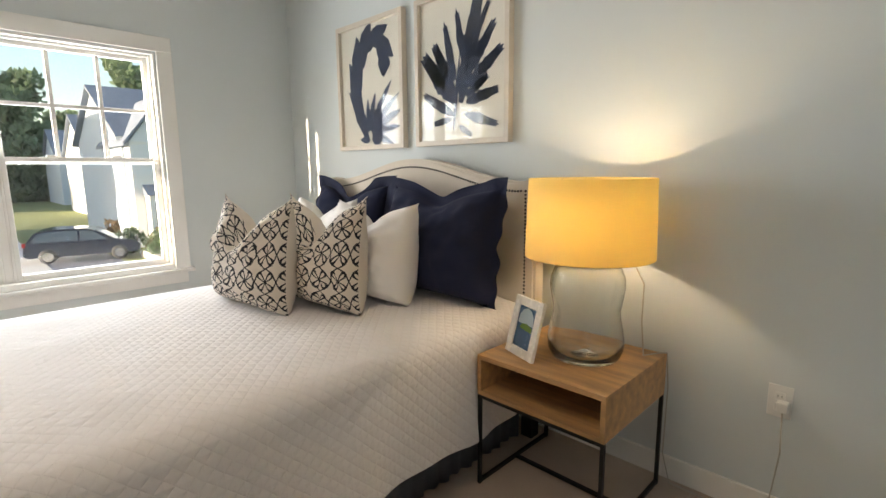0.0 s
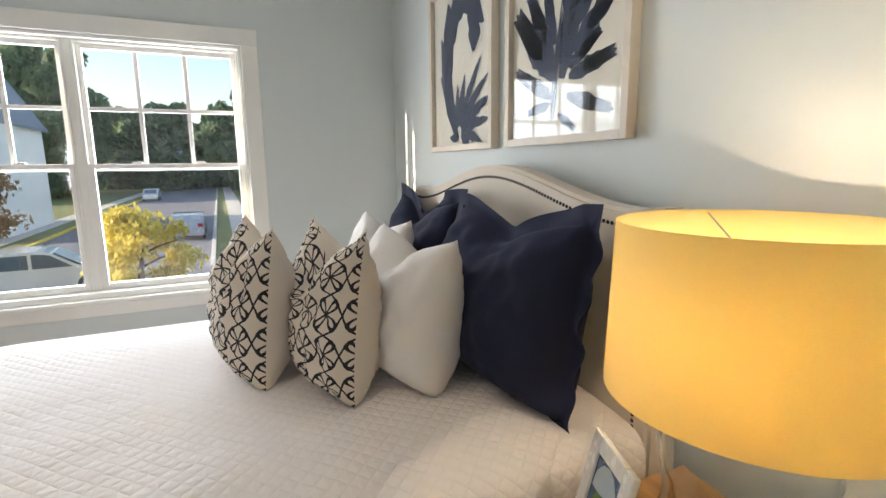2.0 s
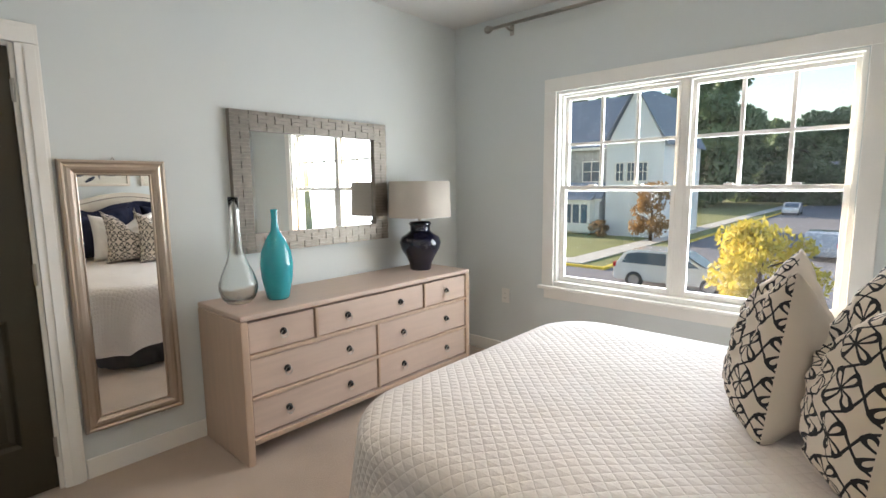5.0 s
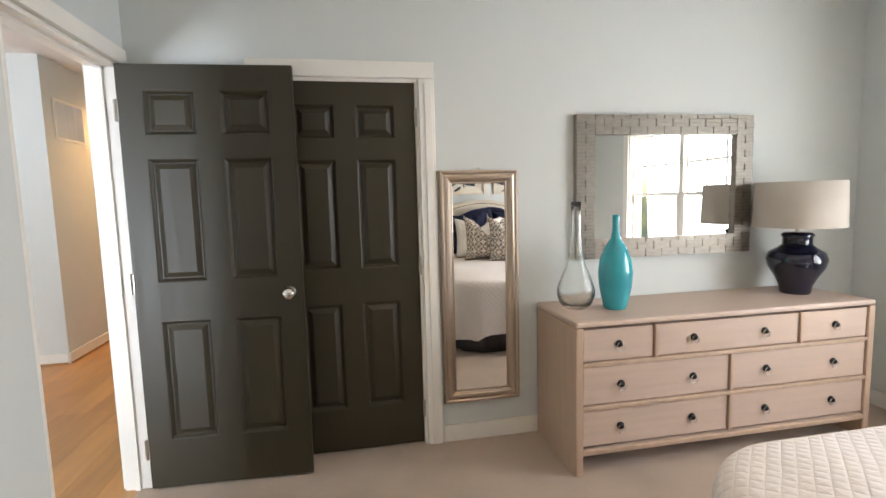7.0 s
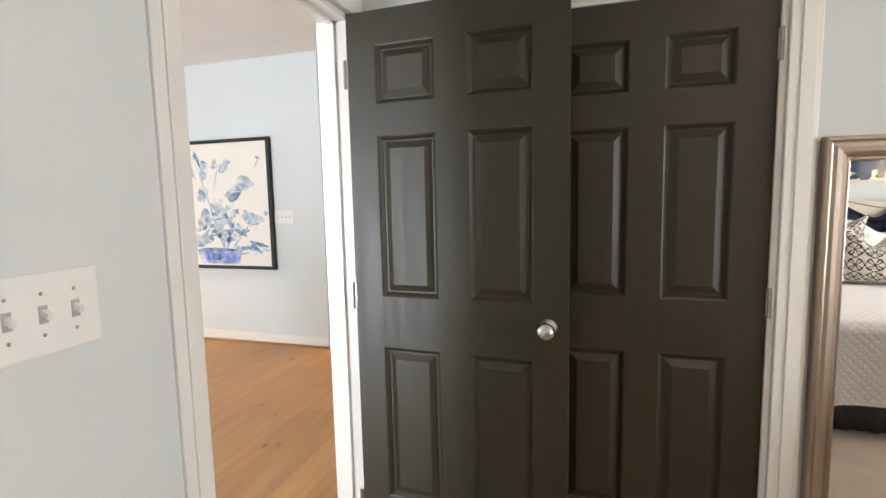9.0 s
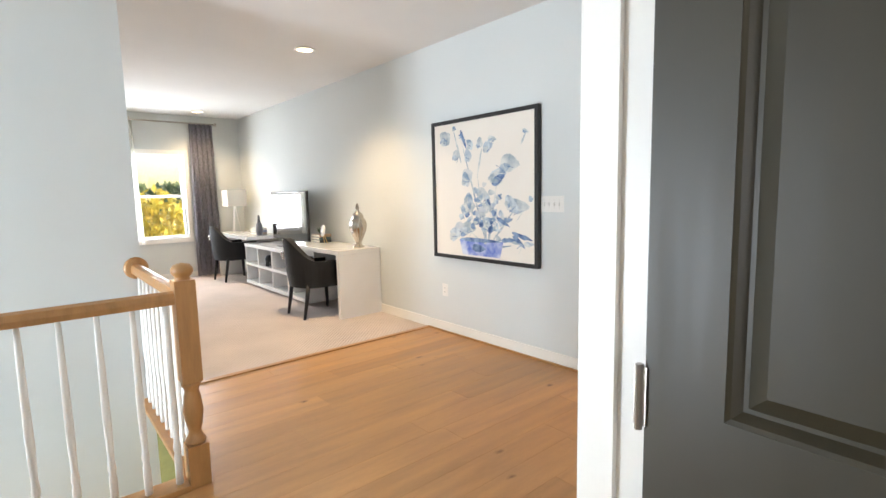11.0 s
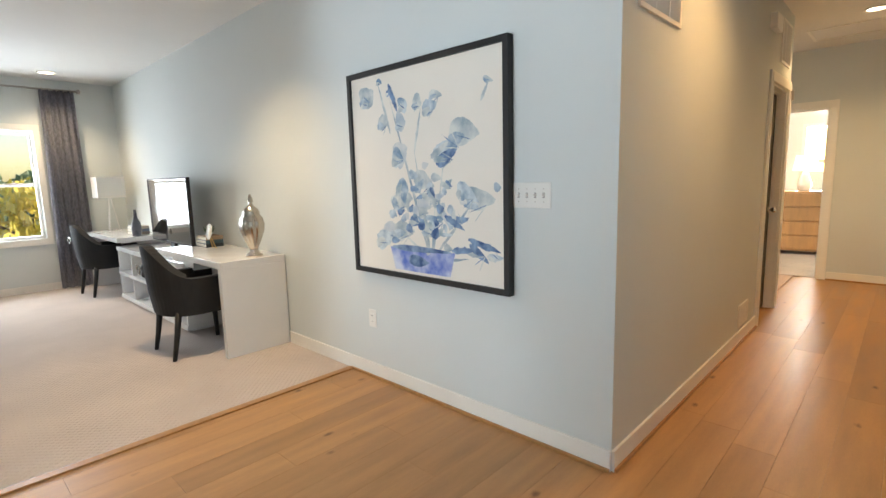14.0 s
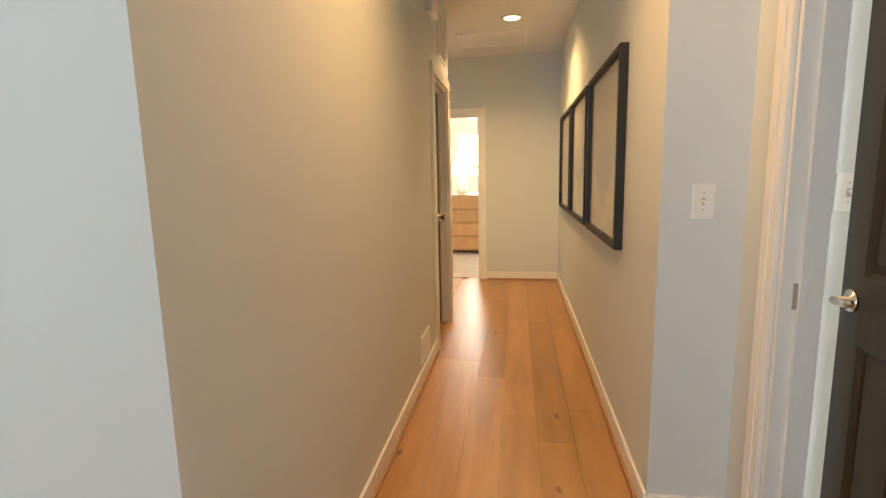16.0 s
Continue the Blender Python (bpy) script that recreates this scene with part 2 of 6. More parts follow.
def trellis_material():
    """Cream cloth with an interlaced black trellis embroidered on its face."""
    m = mat("trellis_cloth", (0.70, 0.62, 0.53), 0.85, vary=0.05, scale=8, grain=400, bump=0)
    nt = m.node_tree
    p = nt.nodes["Principled BSDF"]
    base = p.inputs["Base Color"].links[0].from_socket
    tc = nt.nodes.new("ShaderNodeTexCoord")
    s = nt.nodes.new("ShaderNodeSeparateXYZ")
    nt.links.new(tc.outputs["UV"], s.inputs[0])
    u, v = s.outputs[0], s.outputs[1]
    period, amp = 0.122, 0.043

    def strand(x, y, sign, off):
        w = math_node(nt, "MULTIPLY", math_node(nt, "SINE", math_node(nt, "MULTIPLY", y, 2 * math.pi / period)), sign * amp)
        k = math_node(nt, "ADD", math_node(nt, "ADD", x, w), off)
        return math_node(nt, "PINGPONG", k, period / 2)

    lines = [strand(u, v, 1, 0), strand(u, v, -1, 0), strand(v, u, 1, 0), strand(v, u, -1, 0)]
    d = lines[0]
    for l in lines[1:]:
        d = math_node(nt, "MINIMUM", d, l)
    ink = math_node(nt, "LESS_THAN", d, 0.0072)
    face = math_node(nt, "GREATER_THAN", u, -0.01)
    ink = math_node(nt, "MULTIPLY", ink, face)
    nt.links.new(ramp_mix(nt, ink, base, (0.02, 0.02, 0.024)), p.inputs["Base Color"])
    add_bump(nt, p, ink, 0.5, 0.002)
    return m


TRELLIS = trellis_material()


def loft_carpet_material():
    m = mat("loft_carpet", (0.55, 0.47, 0.42), 0.95, vary=0.12, scale=2, grain=300, bump=0)
    nt = m.node_tree
    tc = nt.nodes.new("ShaderNodeTexCoord")
    s = nt.nodes.new("ShaderNodeSeparateXYZ")
    nt.links.new(tc.outputs["Object"], s.inputs[0])
    a = math_node(nt, "PINGPONG", math_node(nt, "ADD", s.outputs[0], s.outputs[1]), 0.02)
    b = math_node(nt, "PINGPONG", math_node(nt, "SUBTRACT", s.outputs[0], s.outputs[1]), 0.02)
    add_bump(nt, nt.nodes["Principled BSDF"], math_node(nt, "MULTIPLY_ADD", noise_node(nt, 300, 2), 0.01, math_node(nt, "ADD", a, b)), 0.9, 0.15)
    return m


LOFTCARPET = loft_carpet_material()


def tweed_material():
    m = mat("charcoal_weave", (0.24, 0.24, 0.28), 0.9, vary=0.5, scale=60, grain=260, bump=0.3, stretch=(1, 1, 0.4))
    return m


TWEED = tweed_material()

# ---- mesh helpers ----


def part(name, bm, material, parent=None, label="", smooth=False, at=None):
    me = bpy.data.meshes.new(name)
    bmesh.ops.recalc_face_normals(bm, faces=bm.faces)
    bm.to_mesh(me)
    bm.free()
    if smooth:
        me.shade_smooth()
    me.materials.append(material)
    ob = new(name, me)
    if parent:
        ob.parent = parent
    if at:
        ob.location = at
    if label:
        ob["label"] = label
    return ob


def thing(name, at, label, category, group="", rz=0):
    ob = new(name)
    ob.empty_display_size = 0.1
    ob.matrix_basis = pose(*at, 0, 0, rz)
    return tagged(ob, label, category, group)


def bx(x0, x1, y0, y1, z0, z1, bm=None, bevel=0.0):
    b = bmesh.new()
    bmesh.ops.create_cube(b, size=1, matrix=Matrix.Translation(((x0 + x1) / 2, (y0 + y1) / 2, (z0 + z1) / 2)) @ Matrix.Diagonal((abs(x1 - x0), abs(y1 - y0), abs(z1 - z0), 1)))
    if bevel:
        bmesh.ops.bevel(b, geom=b.edges[:], offset=bevel, segments=2, profile=0.6, affect="EDGES")
    if bm is None:
        return b
    return merge(bm, b)


def merge(bm, b, m=None):
    me = bpy.data.meshes.new("tmp")
    b.to_mesh(me)
    b.free()
    if m is not None:
        me.transform(m)
    bm.from_mesh(me)
    bpy.data.meshes.remove(me)
    return bm


def lathe(profile, seg=32, at=(0, 0, 0), squash=1.0, cap=True):
    bm = bmesh.new()
    rings = []
    for r, z in profile:
        rings.append([bm.verts.new((at[0] + r * math.cos(2 * math.pi * k / seg), at[1] + squash * r * math.sin(2 * math.pi * k / seg), at[2] + z)) for k in range(seg)])
    for a, b in zip(rings, rings[1:]):
        for k in range(seg):
            bm.faces.new((a[k], a[(k + 1) % seg], b[(k + 1) % seg], b[k]))
    if cap:
        for ring in (rings[0], rings[-1]):
            bm.faces.new(ring)
    return bm


def tube(points, r, seg=8, bm=None):
    own = bm if bm is not None else bmesh.new()
    pts = [Vector(p) for p in points]
    rings = []
    for i, p in enumerate(pts):
        d = (pts[min(i + 1, len(pts) - 1)] - pts[max(i - 1, 0)]).normalized()
        q = d.to_track_quat("Z", "Y").to_matrix()
        rr = r[i] if isinstance(r, (list, tuple)) else r
        rings.append([own.verts.new(p + q @ Vector((rr * math.cos(2 * math.pi * k / seg), rr * math.sin(2 * math.pi * k / seg), 0))) for k in range(seg)])
    for a, b in zip(rings, rings[1:]):
        for k in range(seg):
            own.faces.new((a[k], a[(k + 1) % seg], b[(k + 1) % seg], b[k]))
    own.faces.new(rings[0])
    own.faces.new(rings[-1])
    return own


def slab(outline, depth, axis="y", bm=None):
    """A flat piece with the given outline in two axes and a thickness along the third, from 0 to depth."""
    own = bm if bm is not None else bmesh.new()

    def put(a, b, c):
        return {"y": (a, c, b), "z": (a, b, c), "x": (c, a, b)}[axis]

    f = [own.verts.new(put(a, b, 0)) for a, b in outline]
    g = [own.verts.new(put(a, b, depth)) for a, b in outline]
    n = len(f)
    own.faces.new(f)
    own.faces.new(g[::-1])
    for k in range(n):
        own.faces.new((f[k], g[k], g[(k + 1) % n], f[(k + 1) % n]))
    return own


def structure(name, bm, material, label="", category="", smooth=False):
    return tagged(part(name, bm, material, None, "", smooth), label, category, "", "structure")


def frame_bars(x0, x1, z0, z1, w, y0, y1, bevel=0.003):
    """Four bars of a picture frame, standing in the xz plane."""
    return [bx(x0, x0 + w, y0, y1, z0, z1, None, bevel), bx(x1 - w, x1, y0, y1, z0, z1, None, bevel),
            bx(x0 + w, x1 - w, y0, y1, z0, z0 + w, None, bevel), bx(x0 + w, x1 - w, y0, y1, z1 - w, z1, None, bevel)]


def mitred_bars(x0, x1, z0, z1, profile):
    """Four mitred bars with a moulded profile of (inset, depth) pairs, standing in the xz plane."""
    loops = [((x0 + i, y, z0 + i), (x1 - i, y, z0 + i), (x1 - i, y, z1 - i), (x0 + i, y, z1 - i)) for i, y in profile]
    bars = []
    for k in range(4):
        b = bmesh.new()
        a = [b.verts.new(q[k]) for q in loops]
        c = [b.verts.new(q[(k + 1) % 4]) for q in loops]
        for i in range(len(a)):
            j = (i + 1) % len(a)
            b.faces.new((a[i], c[i], c[j], a[j]))
        b.faces.new(a)
        b.faces.new(c[::-1])
        bars.append(b)
    return bars


# ---- structure: bedroom, hall, corridor, loft ----
W, N, S, E = -3.50, 2.19, -1.45, 0.70
DW, HW = 0.80, 0.92          # wall with the bedroom door: its two faces
P, C, CR, CE = -3.655, 2.30, 1.20, -9.02
BL = -4.74                   # short wall by the corridor
FAR, H = 9.52, 2.70
SW = 4.12                    # wall by the stairwell
WO = (-0.475, 1.235, 0.665, 2.065)  # bedroom window opening y0 y1 z0 z1
T = 0.16


def wall_x(name, x0, x1, y0, y1, holes=(), z0=0.0, z1=H, label="pale blue-grey painted wall"):
    bm = bmesh.new()
    y = y0
    for a, b, c, d in sorted(holes):
        if a > y:
            bx(x0, x1, y, a, z0, z1, bm)
        if c > z0:
            bx(x0, x1, a, b, z0, c, bm)
        if d < z1:
            bx(x0, x1, a, b, d, z1, bm)
        y = b
    bx(x0, x1, y, y1, z0, z1, bm)
    return structure(name, bm, WALL, label, "wall")


def wall_y(name, y0, y1, x0, x1, holes=(), z0=0.0, z1=H, label="pale blue-grey painted wall"):
    bm = bmesh.new()
    x = x0
    for a, b, c, d in sorted(holes):
        if a > x:
            bx(x, a, y0, y1, z0, z1, bm)
        if c > z0:
            bx(a, b, y0, y1, z0, c, bm)
        if d < z1:
            bx(a, b, y0, y1, d, z1, bm)
        x = b
    bx(x, x1, y0, y1, z0, z1, bm)
    return structure(name, bm, WALL, label, "wall")


wall_x("wall_west", W - T, W, S - 0.12, N + T, [WO])
wall_y("wall_north", N, N + T, W, HW)
wall_y("wall_south", S - 0.12, S, W, HW - 0.001, [(-0.61, 0.17, 0, 2.03)])
wall_x("wall_east", E, HW, -0.39, N)
wall_x("wall_hall_north_west", DW, HW, N + T, 3.0)
wall_x("wall_door", DW, HW, S, -0.39, [(-1.36, -0.555, 0, 2.05)])
wall_x("wall_hall_west", DW, HW, BL, S - 0.12, [(-4.50, -3.68, 0, 2.05)])
wall_y("wall_short", BL - 0.12, BL, HW - 0.12, CR)
wall_x("wall_corridor_west", CR - 0.12, CR, CE, BL - 0.12)
wall_y("wall_corridor_end", CE - 0.12, CE, CR - 0.12, 4.2, [(2.15, 2.93, 0, 2.03)])
wall_x("wall_corridor_east", C, C + 0.12, -7.33, P - 0.12, [(-7.2, -6.5, 0, 2.03)])
wall_y("wall_painting", P - 0.12, P, C, FAR)
wall_x("wall_loft_far", FAR, FAR + T, P - 0.12, 3.0, [(-2.73, -1.96, 0.69, 2.05), (-1.75, -0.98, 0.69, 2.05)])
wall_x("wall_stair", SW, SW + 0.12, -1.19, 3.0, z0=-2.8)
# out of view: both walls share an opening assumed for the stair lamp
wall_y("wall_loft_north", 3.0, 3.12, HW, FAR, [(2.95, 4.05, 0.0, 1.6)])
wall_y("wall_stair_north", 3.0, 3.12, 2.80, SW + 0.12, [(2.95, 4.05, -0.5, -0.01)], -2.8, 0.0)
wall_y("wall_widening", -7.45, -7.33, C + 0.12, 4.2)
wall_x("wall_widening_east", 4.2, 4.32, CE, -7.33)
wall_x("wall_closet_back", -2.5, -2.38, -4.86, S - 0.12, [(-4.2, -3.0, 0.8, 2.1)])
wall_y("wall_side_room", -4.74, -4.62, -2.38, DW)
wall_y("wall_side_room_north", -2.3, -2.18, -2.38, DW)
wall_y("wall_far_room", -12.5, -12.38, 0.5, 4.6, [(1.75, 2.85, 0.8, 2.1)])
wall_x("wall_far_room_west", 0.4, 0.5, -12.5, CE - 0.12)
wall_x("wall_far_room_east", 4.5, 4.6, -12.38, CE - 0.12)
wall_x("wall_corridor_room", 3.3, 3.42, -7.33, P - 0.12)
wall_x("wall_stair_west", 2.80, 2.88, -1.1, 3.0, z0=-2.8, z1=-0.02)
structure("ceiling", bx(W - T, FAR + T, -12.5, 3.12, H, H + 0.1), CEIL, "flat off-white painted ceiling", "ceiling")
structure("bedroom_floor", bx(W, DW + 0.06, S - 0.06, N, -0.1, 0.0), CARPET, "beige cut-pile bedroom carpet", "carpet")
structure("loft_floor", bx(4.24, FAR, P, 3.0, -0.1, 0.006), LOFTCARPET, "beige patterned loop carpet", "carpet")
structure("far_room_floor", bx(0.5, 4.5, -12.38, CE - 0.06, -0.1, 0.004), CARPET, "beige bedroom carpet", "carpet")
structure("side_room_floor", bx(-2.38, 0.86, -4.74, -2.18, -0.1, 0.004), CARPET, "beige bedroom carpet", "carpet")
structure("stairwell_floor", bx(2.88, SW, -1.1, 3.0, -2.9, -2.8), PLANK, "oak floor at the foot of the stairs", "floor")


def baseboard(x0, x1, y0, y1):
    return structure("baseboard", bx(x0, x1, y0, y1, 0, 0.10, None, 0.004), TRIM, "white painted baseboard", "baseboard")


g = 0.014
baseboard(W, W + g, S, N)
baseboard(W + g, E, N - g, N)
baseboard(W + g, -0.70, S, S + g)
baseboard(0.26, DW, S, S + g)
baseboard(E - g, E, -0.39, N - g)
baseboard(C + 0.0, FAR, P, P + g)
baseboard(C - g, C, -6.42, P)
baseboard(CR, CR + g, CE, BL)
baseboard(HW, CR, BL, BL + g)
baseboard(CR + g, 2.07, CE, CE + g)
baseboard(FAR - g, FAR, P + g, 3.0)
baseboard(HW, HW + g, -3.60, -1.44)
baseboard(SW - 0.006, SW + 0.126, -1.204, -1.19)
baseboard(-2.38, DW, -4.62, -4.62 + g)
# oak shoe moulding along the hall's boards
for a in ((C - g - 0.012, C - g, -6.42, P), (C, 4.22, P + g, P + g + 0.012), (CR + g, CR + g + 0.012, CE + g, BL), (HW + g, CR, BL + g, BL + g + 0.012), (CR + g, 2.07, CE + g, CE + g + 0.012)):
    structure("trim", bx(*a, 0.0, 0.018, None, 0.003), OAKRAIL, "oak shoe moulding", "trim")


def casing(name, axis, face, out, a0, a1, top, w=0.085, d=0.018):
    """Door casing on one face of a wall: two legs and a head. out: +1 or -1, the way it stands proud."""
    f0, f1 = sorted((face, face + out * d))
    root = tagged(new(name), "white painted door casing", "door frame", "", "structure")
    for lo, hi, z0, z1 in ((a0 - w, a0, 0, top), (a1, a1 + w, 0, top), (a0 - w, a1 + w, top, top + w)):
        bm = bx(lo, hi, f0, f1, z0, z1, None, 0.004) if axis == "y" else bx(f0, f1, lo, hi, z0, z1, None, 0.004)
        i0, i1 = (lo + 0.015, hi - 0.03)
        q0, q1 = sorted((face + out * d, face + out * (d + 0.006)))
        if axis == "y":
            bx(i0, i1, q0, q1, z0 + 0.001, z1 - 0.02, bm, 0.002)
        else:
            bx(q0, q1, i0, i1, z0 + 0.001, z1 - 0.02, bm, 0.002)
        part("casing_board", bm, TRIM, root)
    return root


def jamb(name, axis, f0, f1, a0, a1, top, t=0.018):
    root = tagged(new(name), "white painted door jamb", "door frame", "", "structure")
    for lo, hi, z0, z1 in ((a0, a0 + t, 0, top), (a1 - t, a1, 0, top), (a0 + t, a1 - t, top - t, top)):
        bm = bx(lo, hi, f0, f1, z0, z1, None, 0.002) if axis == "y" else bx(f0, f1, lo, hi, z0, z1, None, 0.002)
        m0, m1 = f0 + (f1 - f0) * 0.42, f0 + (f1 - f0) * 0.6
        e = 0.012
        lo2, hi2 = (lo, hi + e) if lo == a0 else (lo - e, hi)
        if z0 > 0:
            bx(*((lo, hi, m0, m1) if axis == "y" else (m0, m1, lo, hi)), z0 - e, z1, bm)
        else:
            bx(*((lo2, hi2, m0, m1) if axis == "y" else (m0, m1, lo2, hi2)), 0, top - t, bm)
        part("jamb_board", bm, TRIM, root)
    return root


casing("bedroom_door_casing", "x", DW, -1, -1.36, -0.555, 2.05, 0.08)
casing("hall_door_casing", "x", HW, 1, -1.36, -0.555, 2.05)
jamb("bedroom_door_jamb", "x", DW, HW, -1.36, -0.555, 2.05)
casing("closet_casing", "y", S, 1, -0.61, 0.17, 2.03)
jamb("closet_jamb", "y", S - 0.12, S, -0.61, 0.17, 2.03)
casing("side_door_casing", "x", HW, 1, -4.50, -3.68, 2.05)
side_jamb = jamb("side_door_jamb", "x", DW, HW, -4.50, -3.68, 2.05)
part("strike_plate", bx(0.845, 0.885, -4.482, -4.478, 0.91, 0.99, None, 0.001), BRUSHED, side_jamb, "dark strike plate")
casing("corridor_door_casing", "x", C, -1, -7.2, -6.5, 2.03)
jamb("corridor_door_jamb", "x", C, C + 0.12, -7.2, -6.5, 2.03)
casing("end_door_casing", "y", CE, 1, 2.15, 2.93, 2.03, 0.075)
jamb("end_door_jamb", "y", CE - 0.12, CE, 2.15, 2.93, 2.03)


def panel_door(name, width, height, m, label, knob="round", knob_side=1, both=True):
    """A six-panel door leaf, hinged at x = 0, spanning +x, its faces towards -y and +y."""
    t = 0.036
    root = new(name)
    root.matrix_basis = m
    tagged(root, label, "door", "", "structure")
    st = 0.11
    rails = ((0.0, 0.24), (0.83, 1.02), (1.60, 1.71), (height - 0.115, height))
    bm = bmesh.new()
    for a, b in ((0, st), (width / 2 - 0.055, width / 2 + 0.055), (width - st, width)):
        bx(a, b, 0, t, 0, height, bm)
    for lo, hi in ((st, width / 2 - 0.055), (width / 2 + 0.055, width - st)):
        for z0, z1 in rails:
            bx(lo, hi, 0, t, z0, z1, bm)
    leaf = part("leaf", bm, DOOR, root)
    for lo, hi in ((st, width / 2 - 0.055), (width / 2 + 0.055, width - st)):
        for (_, z0), (z1, _) in zip(rails, rails[1:]):
            b = bmesh.new()
            for side in (1, -1):
                y_edge, y_in, y_up = (t - 0.001, t - 0.016, t - 0.003) if side == 1 else (0.001, 0.016, 0.003)
                loops = []
                for inset, y in ((0.0, y_edge), (0.006, y_edge - side * 0.003), (0.016, y_in), (0.022, y_in), (0.046, y_up)):
                    loops.append([b.verts.new(v) for v in ((lo + inset, y, z0 + inset), (hi - inset, y, z0 + inset), (hi - inset, y, z1 - inset), (lo + inset, y, z1 - inset))])
                for p0, p1 in zip(loops, loops[1:]):
                    for k in range(4):
                        b.faces.new((p0[k], p0[(k + 1) % 4], p1[(k + 1) % 4], p1[k]))
                b.faces.new(loops[-1])
            part("panel", b, DOOR, leaf)
    kx = width - 0.065
    for side in ((1, -1) if both else (1,)):
        base = t if side == 1 else 0
        if knob == "round":
            prof = [(0.0, 0.0), (0.032, 0.0), (0.032, 0.006), (0.013, 0.012), (0.012, 0.03), (0.022, 0.036), (0.029, 0.048), (0.027, 0.06), (0.014, 0.068), (0.0, 0.07)]
            b = lathe(prof, 24, cap=False)
        else:
            b = lathe([(0.0, 0.0), (0.032, 0.0), (0.032, 0.01), (0.012, 0.014), (0.012, 0.05), (0.0, 0.052)], 20, cap=False)
            tube([(0.005, 0, 0.045), (-0.03, 0.0, 0.048), (-0.07, -0.004, 0.05), (-0.1, -0.016, 0.05)], [0.011, 0.01, 0.009, 0.006], 10, b)
        bmesh.ops.transform(b, matrix=pose(kx, base, 0.945, -90 * side, 0, 0), verts=b.verts)
        part("door_knob" if knob == "round" else "door_lever", b, CHROME, root, "satin nickel knob" if knob == "round" else "satin nickel lever", True)
    for z in (0.2, 1.02, 1.82):
        b = bx(-0.016, 0.004, t - 0.002, t + 0.004, z - 0.045, z + 0.045)
        tube([(-0.006, t + 0.006, z - 0.05), (-0.006, t + 0.006, z + 0.05)], 0.006, 8, b)
        part("hinge", b, BRUSHED, root, "brushed steel hinge")
    return root


# bedroom door, wide open against the south wall; closet door shut behind it
panel_door("door_1", 0.775, 2.028, pose(0.79, -1.352, 0.012, 0, 0, 180 - 3.0) @ Matrix.Diagonal((1, -1, 1, 1)), "dark brown six-panel door standing wide open")
panel_door("door_2", 0.742, 2.0, pose(-0.591, S - 0.046, 0.012), "dark brown six-panel closet door, closed")
panel_door("door_3", 0.78, 2.028, pose(0.815, -3.70, 0.012, 0, 0, -90 - 7), "dark painted panel door with a lever, ajar", "lever")
panel_door("door_4", 0.66, 2.0, pose(C + 0.075, -6.52, 0.012, 0, 0, -90), "dark brown panel door in the corridor, closed")


# bedroom window: two double-hung units with muntins
def window_unit(root, x, y0, y1, z0, z1, muntins=True, out=-1):
    """One double-hung unit in a wall whose room side lies at x; out is the way to the outside."""
    mid = (z0 + z1) / 2 + 0.01
    fr = 0.014
    for a, b, c, d in ((y0, y0 + fr, z0, z1), (y1 - fr, y1, z0, z1), (y0 + fr, y1 - fr, z0, z0 + fr), (y0 + fr, y1 - fr, z1 - fr, z1)):
        part("window_frame", bx(x + out * 0.045, x + out * 0.125, a, b, c, d, None, 0.003), TRIM, root)
    for lo, hi, depth in ((z0 + fr, mid + 0.02, 0.06), (mid - 0.02, z1 - fr, 0.10)):
        xa, xb = sorted((x + out * (depth - 0.018), x + out * (depth + 0.016)))
        b = bmesh.new()
        s = 0.026
        for bar in ((y0 + fr, y0 + fr + s, lo, hi), (y1 - fr - s, y1 - fr, lo, hi), (y0 + fr + s, y1 - fr - s, lo, lo + s), (y0 + fr + s, y1 - fr - s, hi - s, hi)):
            bx(xa, xb, bar[0], bar[1], bar[2], bar[3], b, 0.003)
        sash = part("sash", b, TRIM, root)
        ga, gb, gc, gd = y0 + fr + s, y1 - fr - s, lo + s, hi - s
        p = part("pane", bx(x + out * depth - 0.002, x + out * depth + 0.002, ga, gb, gc, gd), GLASS, sash)
        p.visible_shadow = False
        if muntins and depth > 0.08:
            m = 0.011
            for k in (1, 2):
                yy = ga + (gb - ga) * k / 3
                part("muntin", bx(x + out * depth - 0.009, x + out * depth + 0.009, yy - m, yy + m, gc, gd, None, 0.002), TRIM, sash)
            zz = (gc + gd) / 2
            part("muntin", bx(x + out * depth - 0.010, x + out * depth + 0.010, ga, gb, zz - m, zz + m, None, 0.002), TRIM, sash)
        if depth < 0.08:
            for k in (0.28, 0.72):
                yy = ga + (gb - ga) * k
                part("sash_lock", bx(xa + 0.002, xb + 0.014, yy - 0.025, yy + 0.025, hi, hi + 0.012, None, 0.004), TRIM, sash)


